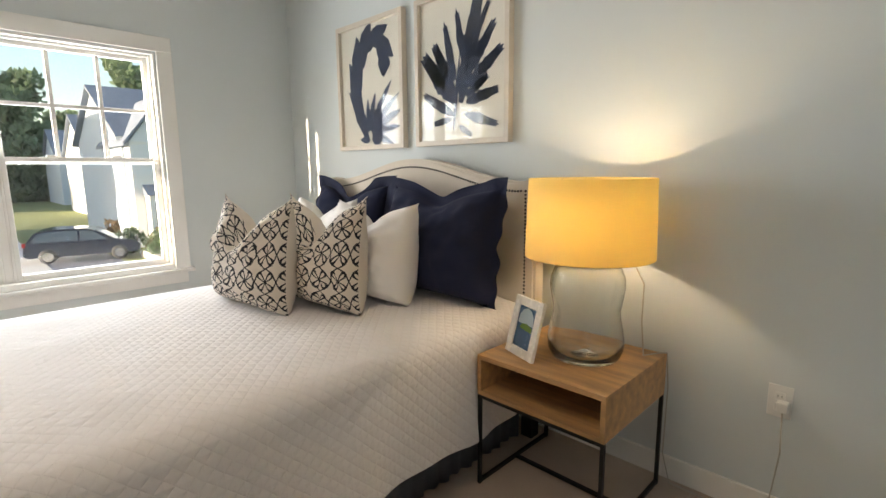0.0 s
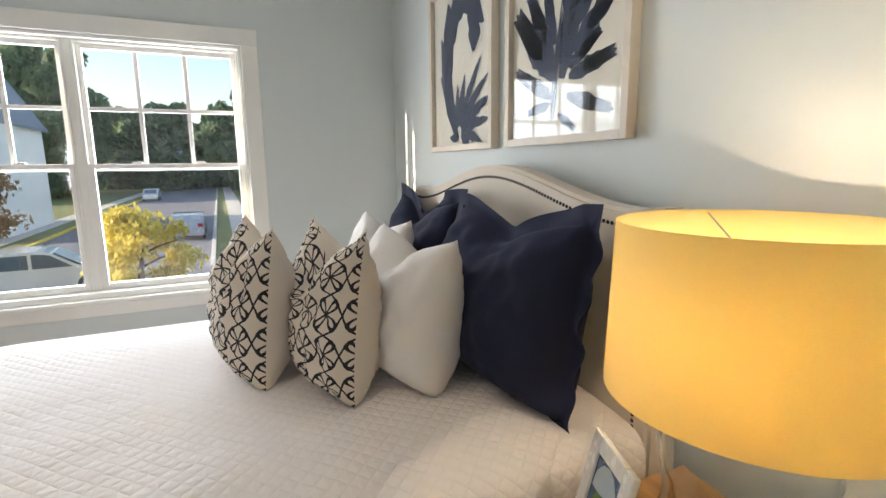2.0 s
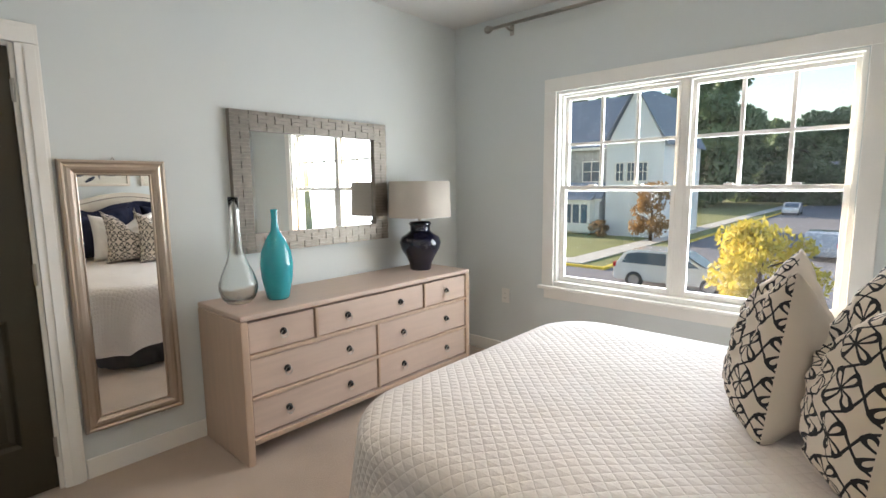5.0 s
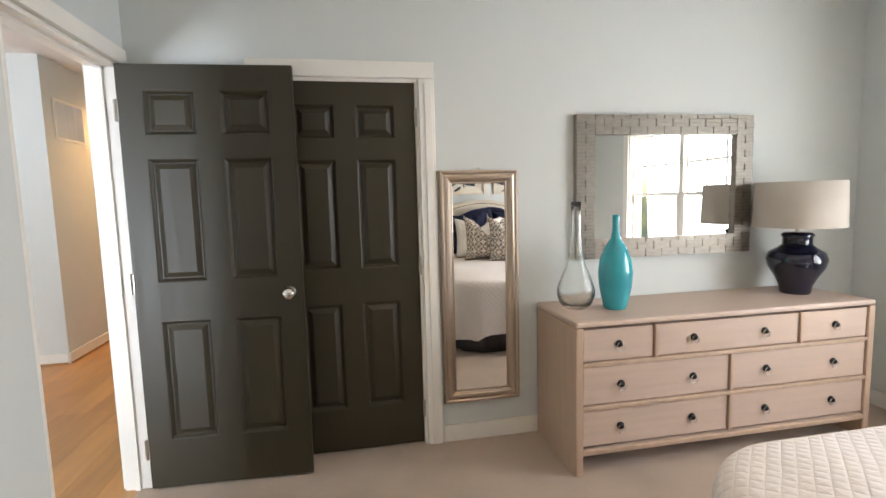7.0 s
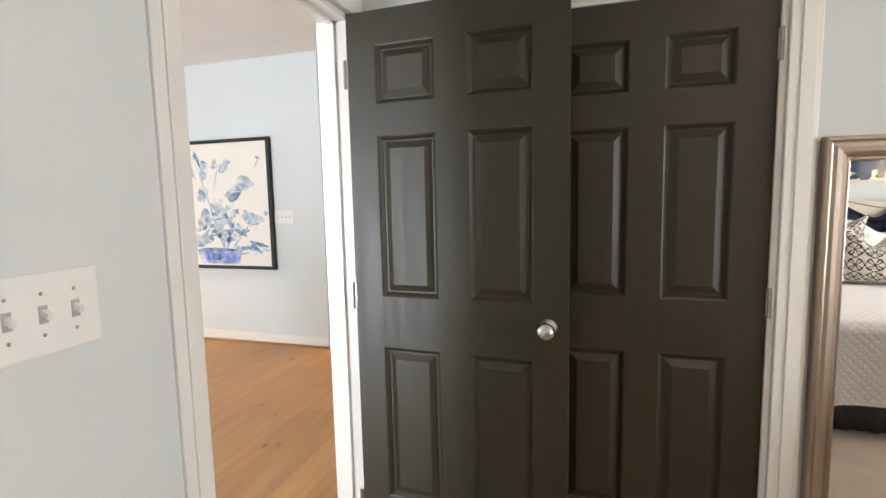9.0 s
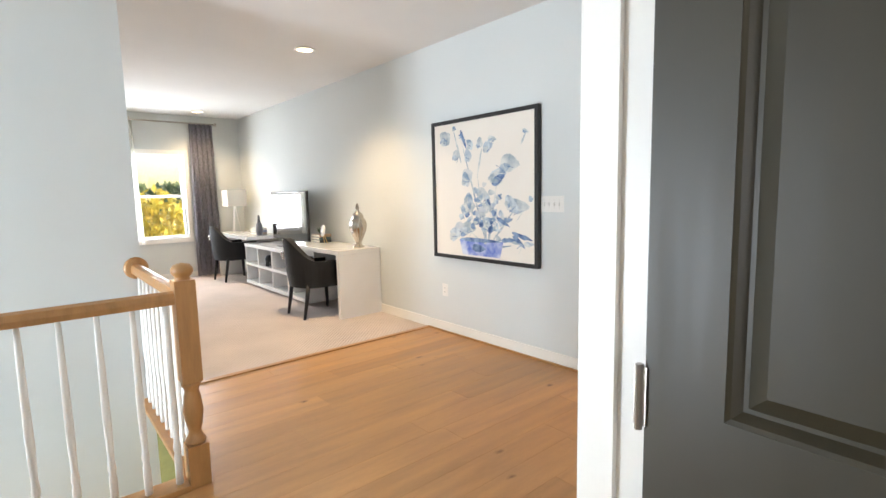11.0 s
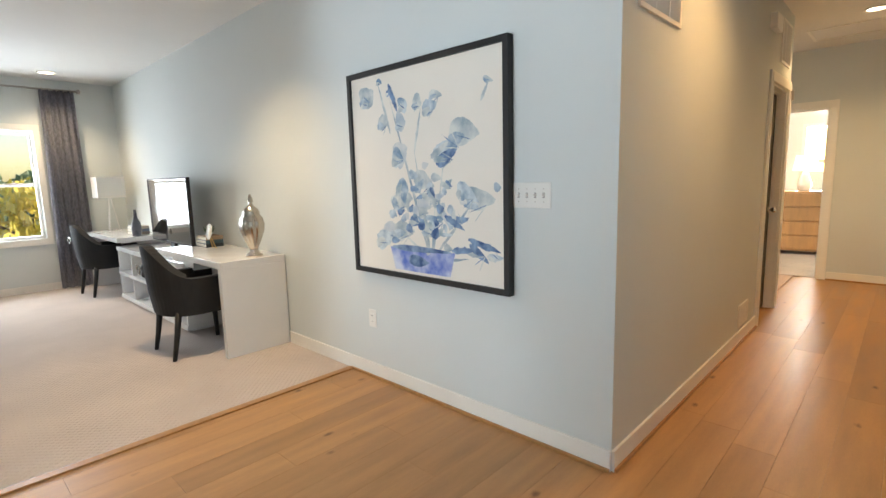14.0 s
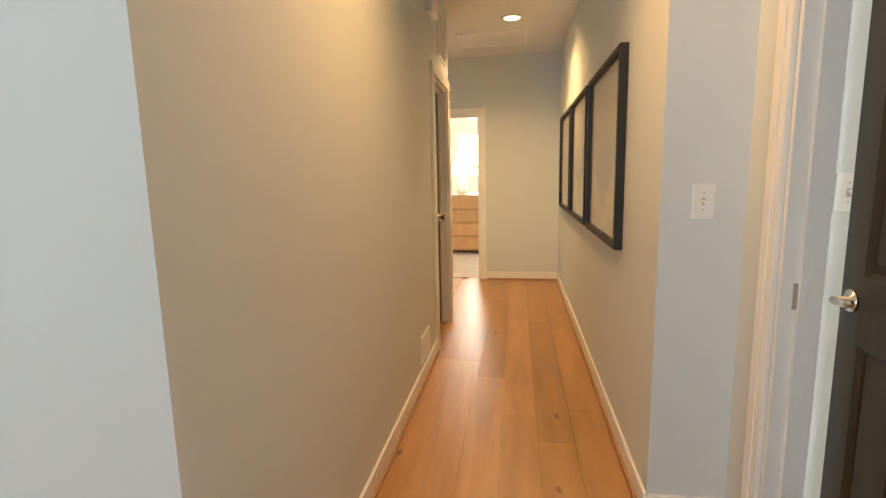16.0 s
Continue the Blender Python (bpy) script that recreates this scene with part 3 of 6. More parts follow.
win = tagged(new("window_1"), "white double-hung twin window with muntins in the upper sashes", "window", "", "structure")
y0, y1, z0, z1 = WO
window_unit(win, W, y0 + 0.012, 0.361, z0 + 0.01, z1 - 0.012)
window_unit(win, W, 0.399, y1 - 0.012, z0 + 0.01, z1 - 0.012)
part("mullion", bx(W - 0.12, W - 0.045, 0.361, 0.399, z0, z1, None, 0.003), TRIM, win)
for a, b, c, d in ((y0, y0 + 0.012, z0, z1), (y1 - 0.012, y1, z0, z1), (y0 + 0.012, y1 - 0.012, z1 - 0.012, z1)):
    part("window_reveal", bx(W - 0.15, W, a, b, c, d), TRIM, win)
for a, b, c, d in ((y0 - 0.1, y0 - 0.006, 0.64, z1 + 0.006), (y1 + 0.006, y1 + 0.1, 0.64, z1 + 0.006), (y0 - 0.1, y1 + 0.1, z1 + 0.006, z1 + 0.1)):
    part("window_casing", bx(W, W + 0.02, a, b, c, d, None, 0.004), TRIM, win)
part("window_sill", bx(W - 0.15, W + 0.05, y0 - 0.12, y1 + 0.12, 0.615, 0.64, None, 0.006), TRIM, win)
part("window_stool", bx(W - 0.13, W + 0.014, y0 + 0.001, y1 - 0.001, 0.64, z0 + 0.01, None, 0.003), TRIM, win)
part("window_apron", bx(W, W + 0.018, y0 - 0.08, y1 + 0.08, 0.54, 0.615, None, 0.004), TRIM, win)

win2 = tagged(new("window_2"), "white double-hung windows in the loft", "window", "", "structure")
for a, b in ((-2.73, -1.96), (-1.75, -0.98)):
    window_unit(win2, FAR, a, b, 0.69, 2.05, False, 1)
    for c in ((a - 0.07, a, 0.69, 2.05), (b, b + 0.07, 0.69, 2.05), (a - 0.07, b + 0.07, 2.05, 2.13), (a - 0.07, b + 0.07, 0.61, 0.69)):
        part("window_casing", bx(FAR - 0.018, FAR, c[0], c[1], c[2], c[3], None, 0.003), TRIM, win2)
win3 = tagged(new("window_3"), "white sash window in the far bedroom", "window", "", "structure")
win4 = tagged(new("window_4"), "unseen window frame added in the side room", "window", "", "structure")
for root, box in ((win3, (1.75, 2.85, 0.8, 2.1)),):
    for q in frame_bars(box[0], box[1], box[2], box[3], 0.06, -12.47, -12.38):
        part("window_frame", q, TRIM, root)
    part("meeting_rail", bx(box[0] + 0.06, box[1] - 0.06, -12.46, -12.42, 1.42, 1.48), TRIM, root)
# unseen frame, made up to go with the side room's added lamp
for c in ((-4.2, -4.14, 0.8, 2.1), (-3.06, -3.0, 0.8, 2.1), (-4.14, -3.06, 0.8, 0.86), (-4.14, -3.06, 2.04, 2.1)):
    part("window_frame", bx(-2.47, -2.38, c[0], c[1], c[2], c[3]), TRIM, win4)

# ---- bedroom things ----
# bed
bed = thing("bed", (-1.92, 1.0, 0), "queen bed under a white quilted coverlet with a linen headboard", "bed")


def coverlet():
    bm = bmesh.new()
    uv = bm.loops.layers.uv.new("UVMap")
    hw, head, foot, drop, r = 0.76, 1.03, -0.935, 0.52, 0.075
    n, m = 110, 130
    round_ = 0.24
    cols = [(-hw - drop) + (2 * (hw + drop)) * i / n for i in range(n + 1)]
    rows = [(foot - drop) + (head - foot + drop) * j / m for j in range(m + 1)]
    grid = []
    for b in rows:
        line = []
        for a in cols:
            ca, cb = max(-hw + round_, min(hw - round_, a)), max(foot + round_, b)
            ox, oy = a - ca, b - cb
            q = math.hypot(ox, oy)
            o = max(0.0, q - round_)
            z = 0.685
            x, y = a, b
            if o > 1e-6:
                d = Vector((ox, oy)) / q
                o = min(o, drop * 1.08)
                bend = min(o, r * 1.57)
                side = r * math.sin(bend / r)
                down = r * (1 - math.cos(bend / r)) + max(0, o - r * 1.57)
                corner = abs(d.x * d.y) * 2
                along = (cb if abs(d.x) > abs(d.y) else ca)
                fold = math.sin(along * 11 + 1.3) * 0.012 + math.sin(along * 23 + 0.4) * 0.006 + corner * math.sin(math.atan2(d.y, d.x) * 8) * 0.03
                side += round_ + max(0, down - r) / drop * (0.02 + fold * 1.4 + 0.03 * corner)
                x, y, z = ca + d.x * side, cb + d.y * side, z - down
            else:
                z += 0.006 * noise.noise(Vector((a * 4, b * 4, 0))) + 0.003 * noise.noise(Vector((a * 13, b * 13, 5)))
                z -= 0.02 * min(1, q / round_) ** 2
            if o > 0:
                z -= 0.02
            line.append((bm.verts.new((x, y, z)), a, b))
        grid.append(line)
    for j in range(m):
        for i in range(n):
            q = (grid[j][i], grid[j][i + 1], grid[j + 1][i + 1], grid[j + 1][i])
            f = bm.faces.new([v[0] for v in q])
            for loop, v in zip(f.loops, q):
                loop[uv].uv = (v[1] + 5, v[2] + 5)
    bmesh.ops.remove_doubles(bm, verts=bm.verts, dist=0.0005)
    return bm


part("coverlet", coverlet(), QUILT, bed, "white diamond-quilted coverlet", True)


def bed_plan(hw, foot, head, rad):
    """The bed's outline in plan, from head to head round the two rounded foot corners."""
    pts = [(hw, head)]
    for k in range(9):
        an = math.pi / 2 * k / 8
        pts.append((hw - rad + rad * math.cos(an), foot + rad - rad * math.sin(an)))
    for k in range(9):
        an = math.pi / 2 * k / 8
        pts.append((-hw + rad - rad * math.sin(an), foot + rad - rad * math.cos(an)))
    return pts + [(-hw, head)]


for name, z0, z1, hw in (("mattress", 0.36, 0.65, 0.745), ("box_spring", 0.16, 0.355, 0.74)):
    mb = slab(bed_plan(hw, -0.92, 1.02, 0.25), z1 - z0, "z")
    bmesh.ops.translate(mb, verts=mb.verts, vec=(0, 0, z0))
    bmesh.ops.bevel(mb, geom=[e for e in mb.edges if abs(e.verts[0].co.z - e.verts[1].co.z) < 1e-6], offset=0.03, segments=2, affect="EDGES")
    part(name, mb, WHITECLOTH, bed)


def pleated(path, z0, z1, amp, step, thick=0.004):
    """A hanging cloth along a path in plan."""
    bm = bmesh.new()
    pts = []
    for (xa, ya), (xb, yb) in zip(path, path[1:]):
        d = Vector((xb - xa, yb - ya))
        k = max(2, int(d.length / step))
        nrm = Vector((-d.y, d.x)).normalized()
        for i in range(k):
            q = Vector((xa, ya)) + d * i / k
            s = (i + len(pts)) * 1.0
            pts.append((q, nrm, math.sin(s * 0.9) + 0.5 * math.sin(s * 0.37 + 1)))
    rows = []
    for h in range(6):
        f = h / 5
        z = z1 + (z0 - z1) * f
        rows.append([bm.verts.new((q.x + nrm.x * amp * a * (0.35 + 0.65 * f), q.y + nrm.y * amp * a * (0.35 + 0.65 * f), z)) for q, nrm, a in pts])
    for a, b in zip(rows, rows[1:]):
        for i in range(len(a) - 1):
            bm.faces.new((a[i], a[i + 1], b[i + 1], b[i]))
    bmesh.ops.solidify(bm, geom=bm.faces[:], thickness=thick)
    return bm


part("bed_skirt", pleated(bed_plan(0.765, -0.945, 1.02, 0.25), 0.01, 0.40, 0.012, 0.02), SKIRT, bed, "dark grey gathered bed skirt", True)


def headboard_top(x):
    a = abs(x)
    if a > 0.80:
        return 1.255
    if a > 0.74:
        return 1.245 + 0.01 * (a - 0.74) / 0.06
    return 1.245 + 0.118 * (0.5 + 0.5 * math.cos(math.pi * a / 0.74))


xs = [-0.83 + 1.66 * i / 60 for i in range(61)]
outline = [(-0.83, 0.33)] + [(x, headboard_top(x)) for x in xs] + [(0.83, 0.33)]
hb = slab(outline, 0.085, "y")
bmesh.ops.translate(hb, verts=hb.verts, vec=(0.0, 1.035, 0))
bmesh.ops.bevel(hb, geom=[e for e in hb.edges if abs(e.verts[0].co.y - e.verts[1].co.y) < 1e-6], offset=0.012, segments=2, affect="EDGES")
headboard = part("headboard", hb, LINEN, bed, "cream linen headboard with a curved top")
for x in (-0.8, 0.8):
    part("headboard_leg", bx(x - 0.03, x + 0.03, 1.04, 1.10, 0, 0.329), BLACKWOOD, bed)
nail_curve = [(0.775, 0.42 + 0.017 * k) for k in range(47)] + [(-0.775, 0.42 + 0.017 * k) for k in range(47)]
nx = -0.762
while nx < 0.765:
    nail_curve.append((nx, headboard_top(nx) - 0.045))
    slope = abs(headboard_top(nx + 0.01) - headboard_top(nx)) / 0.01
    nx += 0.0165 / math.hypot(1, slope)
nb = bmesh.new()
for a, b in nail_curve:
    merge(nb, lathe([(0.0065, 0), (0.0055, 0.003), (0.0025, 0.005)], 7), pose(a, 1.036, b, 90, 0, 0))
nails = part("nailhead_row", nb, BLACKM, headboard, "row of dark bronze nailheads")
nails["kind"] = "stuff"


def cushion(name, w, h, thick, at, rz, lean, material, label, notch=0.0, flange=0.0, group="", seed=0, spike=0.03, tilt=0):
    """A stuffed cushion standing on its lower edge; notch: depth of the dent beaten into its top."""
    root = new(name)
    bm = bmesh.new()
    uv = bm.loops.layers.uv.new("UVMap")
    n = 36
    rnd = random.Random(seed)
    ph = [rnd.uniform(0, 6) for _ in range(6)]
    sides = {}
    for s in (-1, 1):
        for j in range(n + 1):
            for i in range(n + 1):
                u, v = -1 + 2 * i / n, -1 + 2 * j / n
                pin = 1 - 0.07 * (1 - u * u) * (abs(v) ** 3)
                pin2 = 1 - 0.06 * (1 - v * v) * (abs(u) ** 3)
                x, z = u * w / 2 * pin2, v * h / 2 * pin
                corner = (abs(u) * abs(v)) ** 6
                x += math.copysign(spike * 0.5 * corner, u)
                z += spike * corner if v > 0 else -0.15 * spike * corner
                fu = max(0, 1 - abs(u) ** 2.6)
                fv = max(0, 1 - abs(v) ** (2.4 if v > 0 else 4.0))
                t = thick / 2 * fu ** 0.46 * fv ** 0.5 * (1 - 0.1 * v)
                if notch:
                    k = math.exp(-(u / 0.40) ** 2) * max(0, (v + 0.25) / 1.25) ** 1.6
                    z -= notch * k
                    t *= 1 - 0.25 * k
                wr = noise.noise(Vector((u * 2.2 + ph[0], v * 2.2 + ph[1], s * 2))) * 0.02 + noise.noise(Vector((u * 6 + ph[2], v * 3 + ph[3], s))) * 0.015 - 0.012 * (1 - abs(noise.noise(Vector((u * 3 + v * 2.4 + ph[4], v * 3.4 - u * 2 + ph[5], s * 3)))) * 2.2) ** 3 * (0.4 + 0.6 * max(abs(u), abs(v)))
                edge = abs(u) > 0.999 or abs(v) > 0.999
                y = s * (t + (0 if edge else wr * min(1, 4 * (1 - max(abs(u), abs(v)))))) if not edge else 0
                key = (i, j) if edge else (i, j, s)
                if key not in sides:
                    sides[key] = bm.verts.new((x, y, z + h / 2))
                sides[(i, j, s, "uv")] = (u, v)
    for s in (-1, 1):
        for j in range(n):
            for i in range(n):
                ks = [(i, j), (i + 1, j), (i + 1, j + 1), (i, j + 1)]
                vs = [sides.get(k, sides.get((*k, s))) for k in ks]
                if len(set(vs)) < 4:
                    continue
                f = bm.faces.new(vs)
                for loop, k in zip(f.loops, ks):
                    u, v = -1 + 2 * k[0] / n, -1 + 2 * k[1] / n
                    au = math.copysign(abs(u) * w / 2 + thick * 0.4 * (1 - max(0, 1 - abs(u) ** 2.6) ** 0.46), u)
                    av = math.copysign(abs(v) * h / 2 + thick * 0.4 * (1 - max(0, 1 - abs(v) ** 2.6) ** 0.5), v)
                    loop[uv].uv = (au + 0.46 if s == -1 else -1.0, av + 0.46)
    if flange:
        k = 4 * n
        ring = [(i, 0) for i in range(n)] + [(n, j) for j in range(n)] + [(n - i, n) for i in range(n)] + [(0, n - j) for j in range(n)]
        inner = [sides[q] for q in ring]
        outer = []
        for (i, j), vv in zip(ring, inner):
            u, v = -1 + 2 * i / n, -1 + 2 * j / n
            dx = flange * (1 if u > 0.99 else -1 if u < -0.99 else 0)
            dz = flange * (1 if v > 0.99 else -1 if v < -0.99 else 0)
            wav = 0.012 * math.sin((u * 3 + v * 5) * 2.6 + ph[4]) + 0.01 * math.sin((u * 9 - v * 7) + ph[5])
            outer.append(bm.verts.new((vv.co.x + dx, vv.co.y + wav, vv.co.z + (dz if v > -0.99 else 0.0))))
        for a in range(len(ring)):
            b = (a + 1) % len(ring)
            try:
                f = bm.faces.new((inner[a], inner[b], outer[b], outer[a]))
            except ValueError:
                pass
    me_ob = root
    bmesh.ops.recalc_face_normals(bm, faces=bm.faces)
    me = bpy.data.meshes.new(name)
    bm.to_mesh(me)
    bm.free()
    me.shade_smooth()
    me.materials.append(material)
    bpy.data.objects.remove(me_ob)
    ob = new(name, me)
    ob.matrix_basis = pose(*at, 0, 0, rz) @ pose(0, 0, 0, -lean, tilt, 0)
    return tagged(ob, label, "pillow", group)


zt = 0.685
cushion("navy_pillow", 0.70, 0.53, 0.32, (-1.55, 1.83, zt), 1, 9, NAVY, "navy cotton euro sham with a ruffled flange", 0.07, 0.05, "navy pillows on the bed", 1, 0.006)
cushion("navy_pillow", 0.72, 0.53, 0.27, (-2.38, 1.88, zt), -2, 8, NAVY, "navy cotton euro sham leaning on the headboard", 0.11, 0.058, "navy pillows on the bed", 2, 0.006)
cushion("white_pillow", 0.56, 0.46, 0.31, (-1.75, 1.575, zt), 4, 9, WHITECLOTH, "white cotton pillow with a flat flange", 0.10, 0, "white pillows on the bed", 3, 0.015)
cushion("white_pillow", 0.55, 0.46, 0.23, (-2.32, 1.64, zt), 3, 11, WHITECLOTH, "white cotton pillow behind the patterned ones", 0.10, 0, "white pillows on the bed", 4, 0.015)
cushion("patterned_pillow", 0.54, 0.47, 0.27, (-1.80, 1.345, zt), 4, 6, TRELLIS, "cream throw pillow with black trellis embroidery", 0.19, 0, "patterned pillows on the bed", 5, 0.045)
cushion("patterned_pillow", 0.54, 0.47, 0.27, (-2.02, 1.12, zt), 5, 6, TRELLIS, "cream throw pillow with black trellis embroidery, in front", 0.19, 0, "patterned pillows on the bed", 6, 0.045)

# nightstand
ns = thing("nightstand", (-0.785, 1.86, 0), "acacia nightstand with an open shelf on a black iron frame", "nightstand")
a, b, c = 0.275, 0.26, 0.018
part("top", bx(-a, a, -b, b, 0.547, 0.567, None, 0.002), ACACIA, ns)
part("bottom", bx(-a, a, -b, b, 0.398, 0.416, None, 0.002), ACACIA, ns)
for x in (-a, a - c):
    part("side_panel", bx(x, x + c, -b, b, 0.416, 0.547), ACACIA, ns)
part("back_panel", bx(-a + c, a - c, b - c, b, 0.416, 0.547), ACACIA, ns)
for x in (-a + 0.008, a - 0.008):
    for y in (-b + 0.008, b - 0.008):
        part("leg", bx(x - 0.007, x + 0.007, y - 0.007, y + 0.007, 0, 0.397), BLACKM, ns)
    part("floor_bar", bx(x - 0.007, x + 0.007, -b + 0.015, b - 0.015, 0.004, 0.018), BLACKM, ns)
part("cross_bar", bx(-a + 0.015, a - 0.015, -0.007, 0.007, 0.004, 0.018), BLACKM, ns)
for y in (-b + 0.008, b - 0.008):
    part("top_bar", bx(-a + 0.015, a - 0.015, y - 0.006, y + 0.006, 0.383, 0.397), BLACKM, ns)

# bedside lamp


def blown_glass(name, tint, seeds=0.0):
    m = bpy.data.materials.new(name)
    m.use_nodes = True
    nt = m.node_tree
    p = nt.nodes["Principled BSDF"]
    p.inputs["Base Color"].default_value = (*tint, 1)
    p.inputs["Transmission Weight"].default_value = 1.0
    p.inputs["Roughness"].default_value = 0.3 * seeds
    p.inputs["IOR"].default_value = 1.46
    if seeds:
        add_bump(nt, p, noise_node(nt, 55, 3), seeds, 0.003)
    else:
        add_bump(nt, p, noise_node(nt, 9, 1), 0.12, 0.01)
    return m


CLEAR = blown_glass("clear_glass", (0.95, 0.965, 0.94))

lamp = thing("table_lamp", (-0.735, 1.87, 0.567), "glass jug table lamp with a glowing drum shade", "lamp")
prof = [(0.0, 0.003), (0.11, 0.003), (0.13, 0.012), (0.143, 0.04), (0.146, 0.08), (0.138, 0.13), (0.128, 0.175), (0.127, 0.205), (0.136, 0.25), (0.142, 0.29), (0.138, 0.33), (0.122, 0.365), (0.108, 0.385)]
inner = [(max(0.0, r - 0.0035), z) for r, z in prof[3:]][::-1] + [(0.125, 0.03), (0.09, 0.022), (0.045, 0.026), (0.0, 0.036)]
body = part("glass_body", lathe(prof + inner, 56, cap=False), CLEAR, lamp, "clear blown glass body", True)
body.visible_shadow = False
part("cap", lathe([(0.0, 0.386), (0.108, 0.386), (0.108, 0.398), (0.0, 0.40)], 40, cap=False), BRUSHED, lamp)
part("shade", lathe([(0.240, 0.405), (0.231, 0.70), (0.229, 0.70), (0.238, 0.405)], 64, cap=False), SHADE, lamp, "yellow-lit cream fabric drum shade", True)
part("diffuser", lathe([(0.125, 0.648), (0.122, 0.652), (0.113, 0.652)], 48, cap=False), SHADE, lamp, "round diffuser in the shade's mouth", True)
for k in range(3):
    an = k * 2.094 + 0.5
    part("spider_wire", tube([(0.12 * math.cos(an), 0.12 * math.sin(an), 0.655), (0.229 * math.cos(an), 0.229 * math.sin(an), 0.693)], 0.002, 6), BRUSHED, lamp)
part("socket", lathe([(0.02, 0.40), (0.02, 0.50), (0.012, 0.52)], 16), BRUSHED, lamp)
part("bulb", lathe([(0.012, 0.5), (0.024, 0.53), (0.026, 0.545), (0.014, 0.555), (0.0, 0.557)], 20, cap=False), emit("bulb_glow", (1.0, 0.78, 0.45), 8), lamp, "", True)
part("lamp_cord", tube([(0.13, 0.1, 0.39), (0.17, 0.12, 0.3), (0.165, 0.13, 0.15), (0.175, 0.14, 0.012), (0.20, 0.22, 0.006), (0.22, 0.262, 0.0), (0.225, 0.285, -0.15), (0.22, 0.29, -0.45), (0.26, 0.27, -0.558), (0.45, 0.265, -0.560), (0.60, 0.285, -0.5), (0.62, 0.292, -0.28), (0.612, 0.294, -0.1)], 0.0028, 6), mat("clear_cord", (0.45, 0.42, 0.36), 0.4, bump=0), lamp, "thin translucent cord", True)
part("plug", bx(0.596, 0.632, 0.275, 0.307, -0.125, -0.085, None, 0.006), PLASTIC, lamp, "white plug")

# framed photograph
pf = thing("photo_frame", (-0.925, 1.69, 0.567), "white mother-of-pearl photo frame leaning on its strut", "photo frame", rz=-14)
pf.matrix_basis = pose(-0.925, 1.69, 0.569, 0, 0, -20) @ pose(0, 0, 0, -14, 0, 0)
for bar in frame_bars(-0.09, 0.09, 0, 0.235, 0.036, -0.006, 0.01, 0.004):
    part("frame_bar", bar, PEARL, pf)
part("photo", bx(-0.054, 0.054, 0.0, 0.004, 0.036, 0.199), mat("photo_water", (0.05, 0.11, 0.2), 0.25, vary=0.4, scale=12, bump=0), pf, "dark blue sea in the photograph")
part("photo_sky", slab([(-0.048, 0.13), (0.048, 0.13), (0.044, 0.165), (0.024, 0.188), (0, 0.195), (-0.024, 0.188), (-0.044, 0.165)], 0.001, "y"), mat("photo_sky", (0.42, 0.52, 0.58), 0.25, bump=0), pf).location = (0, -0.0016, 0)
part("photo_island", slab([(-0.03, 0.112), (0.048, 0.105), (0.048, 0.125), (0.01, 0.135), (-0.02, 0.13)], 0.001, "y"), mat("photo_green", (0.1, 0.2, 0.04), 0.25, bump=0), pf).location = (0, -0.0032, 0)
part("strut", bx(-0.02, 0.02, 0.011, 0.014, 0.03, 0.2), BLACKWOOD, pf)


# outlets and switches
def plate(name, m, gangs, kind, label, category):
    """A wall plate in the xz plane that faces -y."""
    w = 0.075 + 0.046 * (gangs - 1)
    root = new(name)
    root.matrix_basis = m
    tagged(root, label, category)
    part("plate", bx(-w / 2, w / 2, -0.006, 0, -0.06, 0.06, None, 0.003), PLASTIC, root)
    for k in range(gangs):
        x = (k - (gangs - 1) / 2) * 0.046
        if kind == "switch":
            b = bx(x - 0.006, x + 0.006, -0.007, -0.005, -0.013, 0.013)
            part("toggle_slot", b, TOGGLESLOT, root)
            t = bx(-0.004, 0.004, -0.016, 0, -0.005, 0.005, None, 0.0015)
            bmesh.ops.transform(t, matrix=pose(x, -0.005, 0.003, 20, 0, 0), verts=t.verts)
            part("toggle", t, PLASTIC, root)
            for z in (-0.03, 0.03):
                part("screw", lathe([(0.003, 0), (0.002, 0.001)], 8), BRUSHED, root).matrix_basis = pose(x, -0.006, z, 90, 0, 0)
        else:
            for z in (-0.02, 0.02):
                part("socket", bx(x - 0.016, x + 0.016, -0.0085, -0.005, z - 0.014, z + 0.014, None, 0.003), PLASTIC, root)
                for dx in (-0.006, 0.006):
                    part("slot", bx(x + dx - 0.001, x + dx + 0.001, -0.009, -0.0083, z - 0.004, z + 0.005), SLOT, root)
    return root


plate("wall_outlet", pose(-0.135, N, 0.47), 1, "outlet", "white duplex outlet with a plug in it", "outlet")
plate("wall_outlet", pose(W, -0.92, 0.50, 0, 0, 90), 1, "outlet", "white duplex outlet under the window wall", "outlet")
plate("light_switch", pose(E, -0.146, 1.237, 0, 0, -90), 4, "switch", "white four-gang toggle switch plate by the bedroom door", "switch")
plate("light_switch", pose(2.72, P, 1.235, 0, 0, 180), 4, "switch", "white four-gang switch plate beside the painting", "switch")
plate("wall_outlet", pose(3.97, P, 0.41, 0, 0, 180), 1, "outlet", "white duplex outlet under the painting", "outlet")
plate("light_switch", pose(1.06, BL, 1.22, 0, 0, 180), 1, "switch", "white single switch plate by the side door", "switch")
plate("light_switch", pose(0.66, -4.62, 1.25, 0, 0, 180), 2, "switch", "white two-gang switch plate inside the side room", "switch")


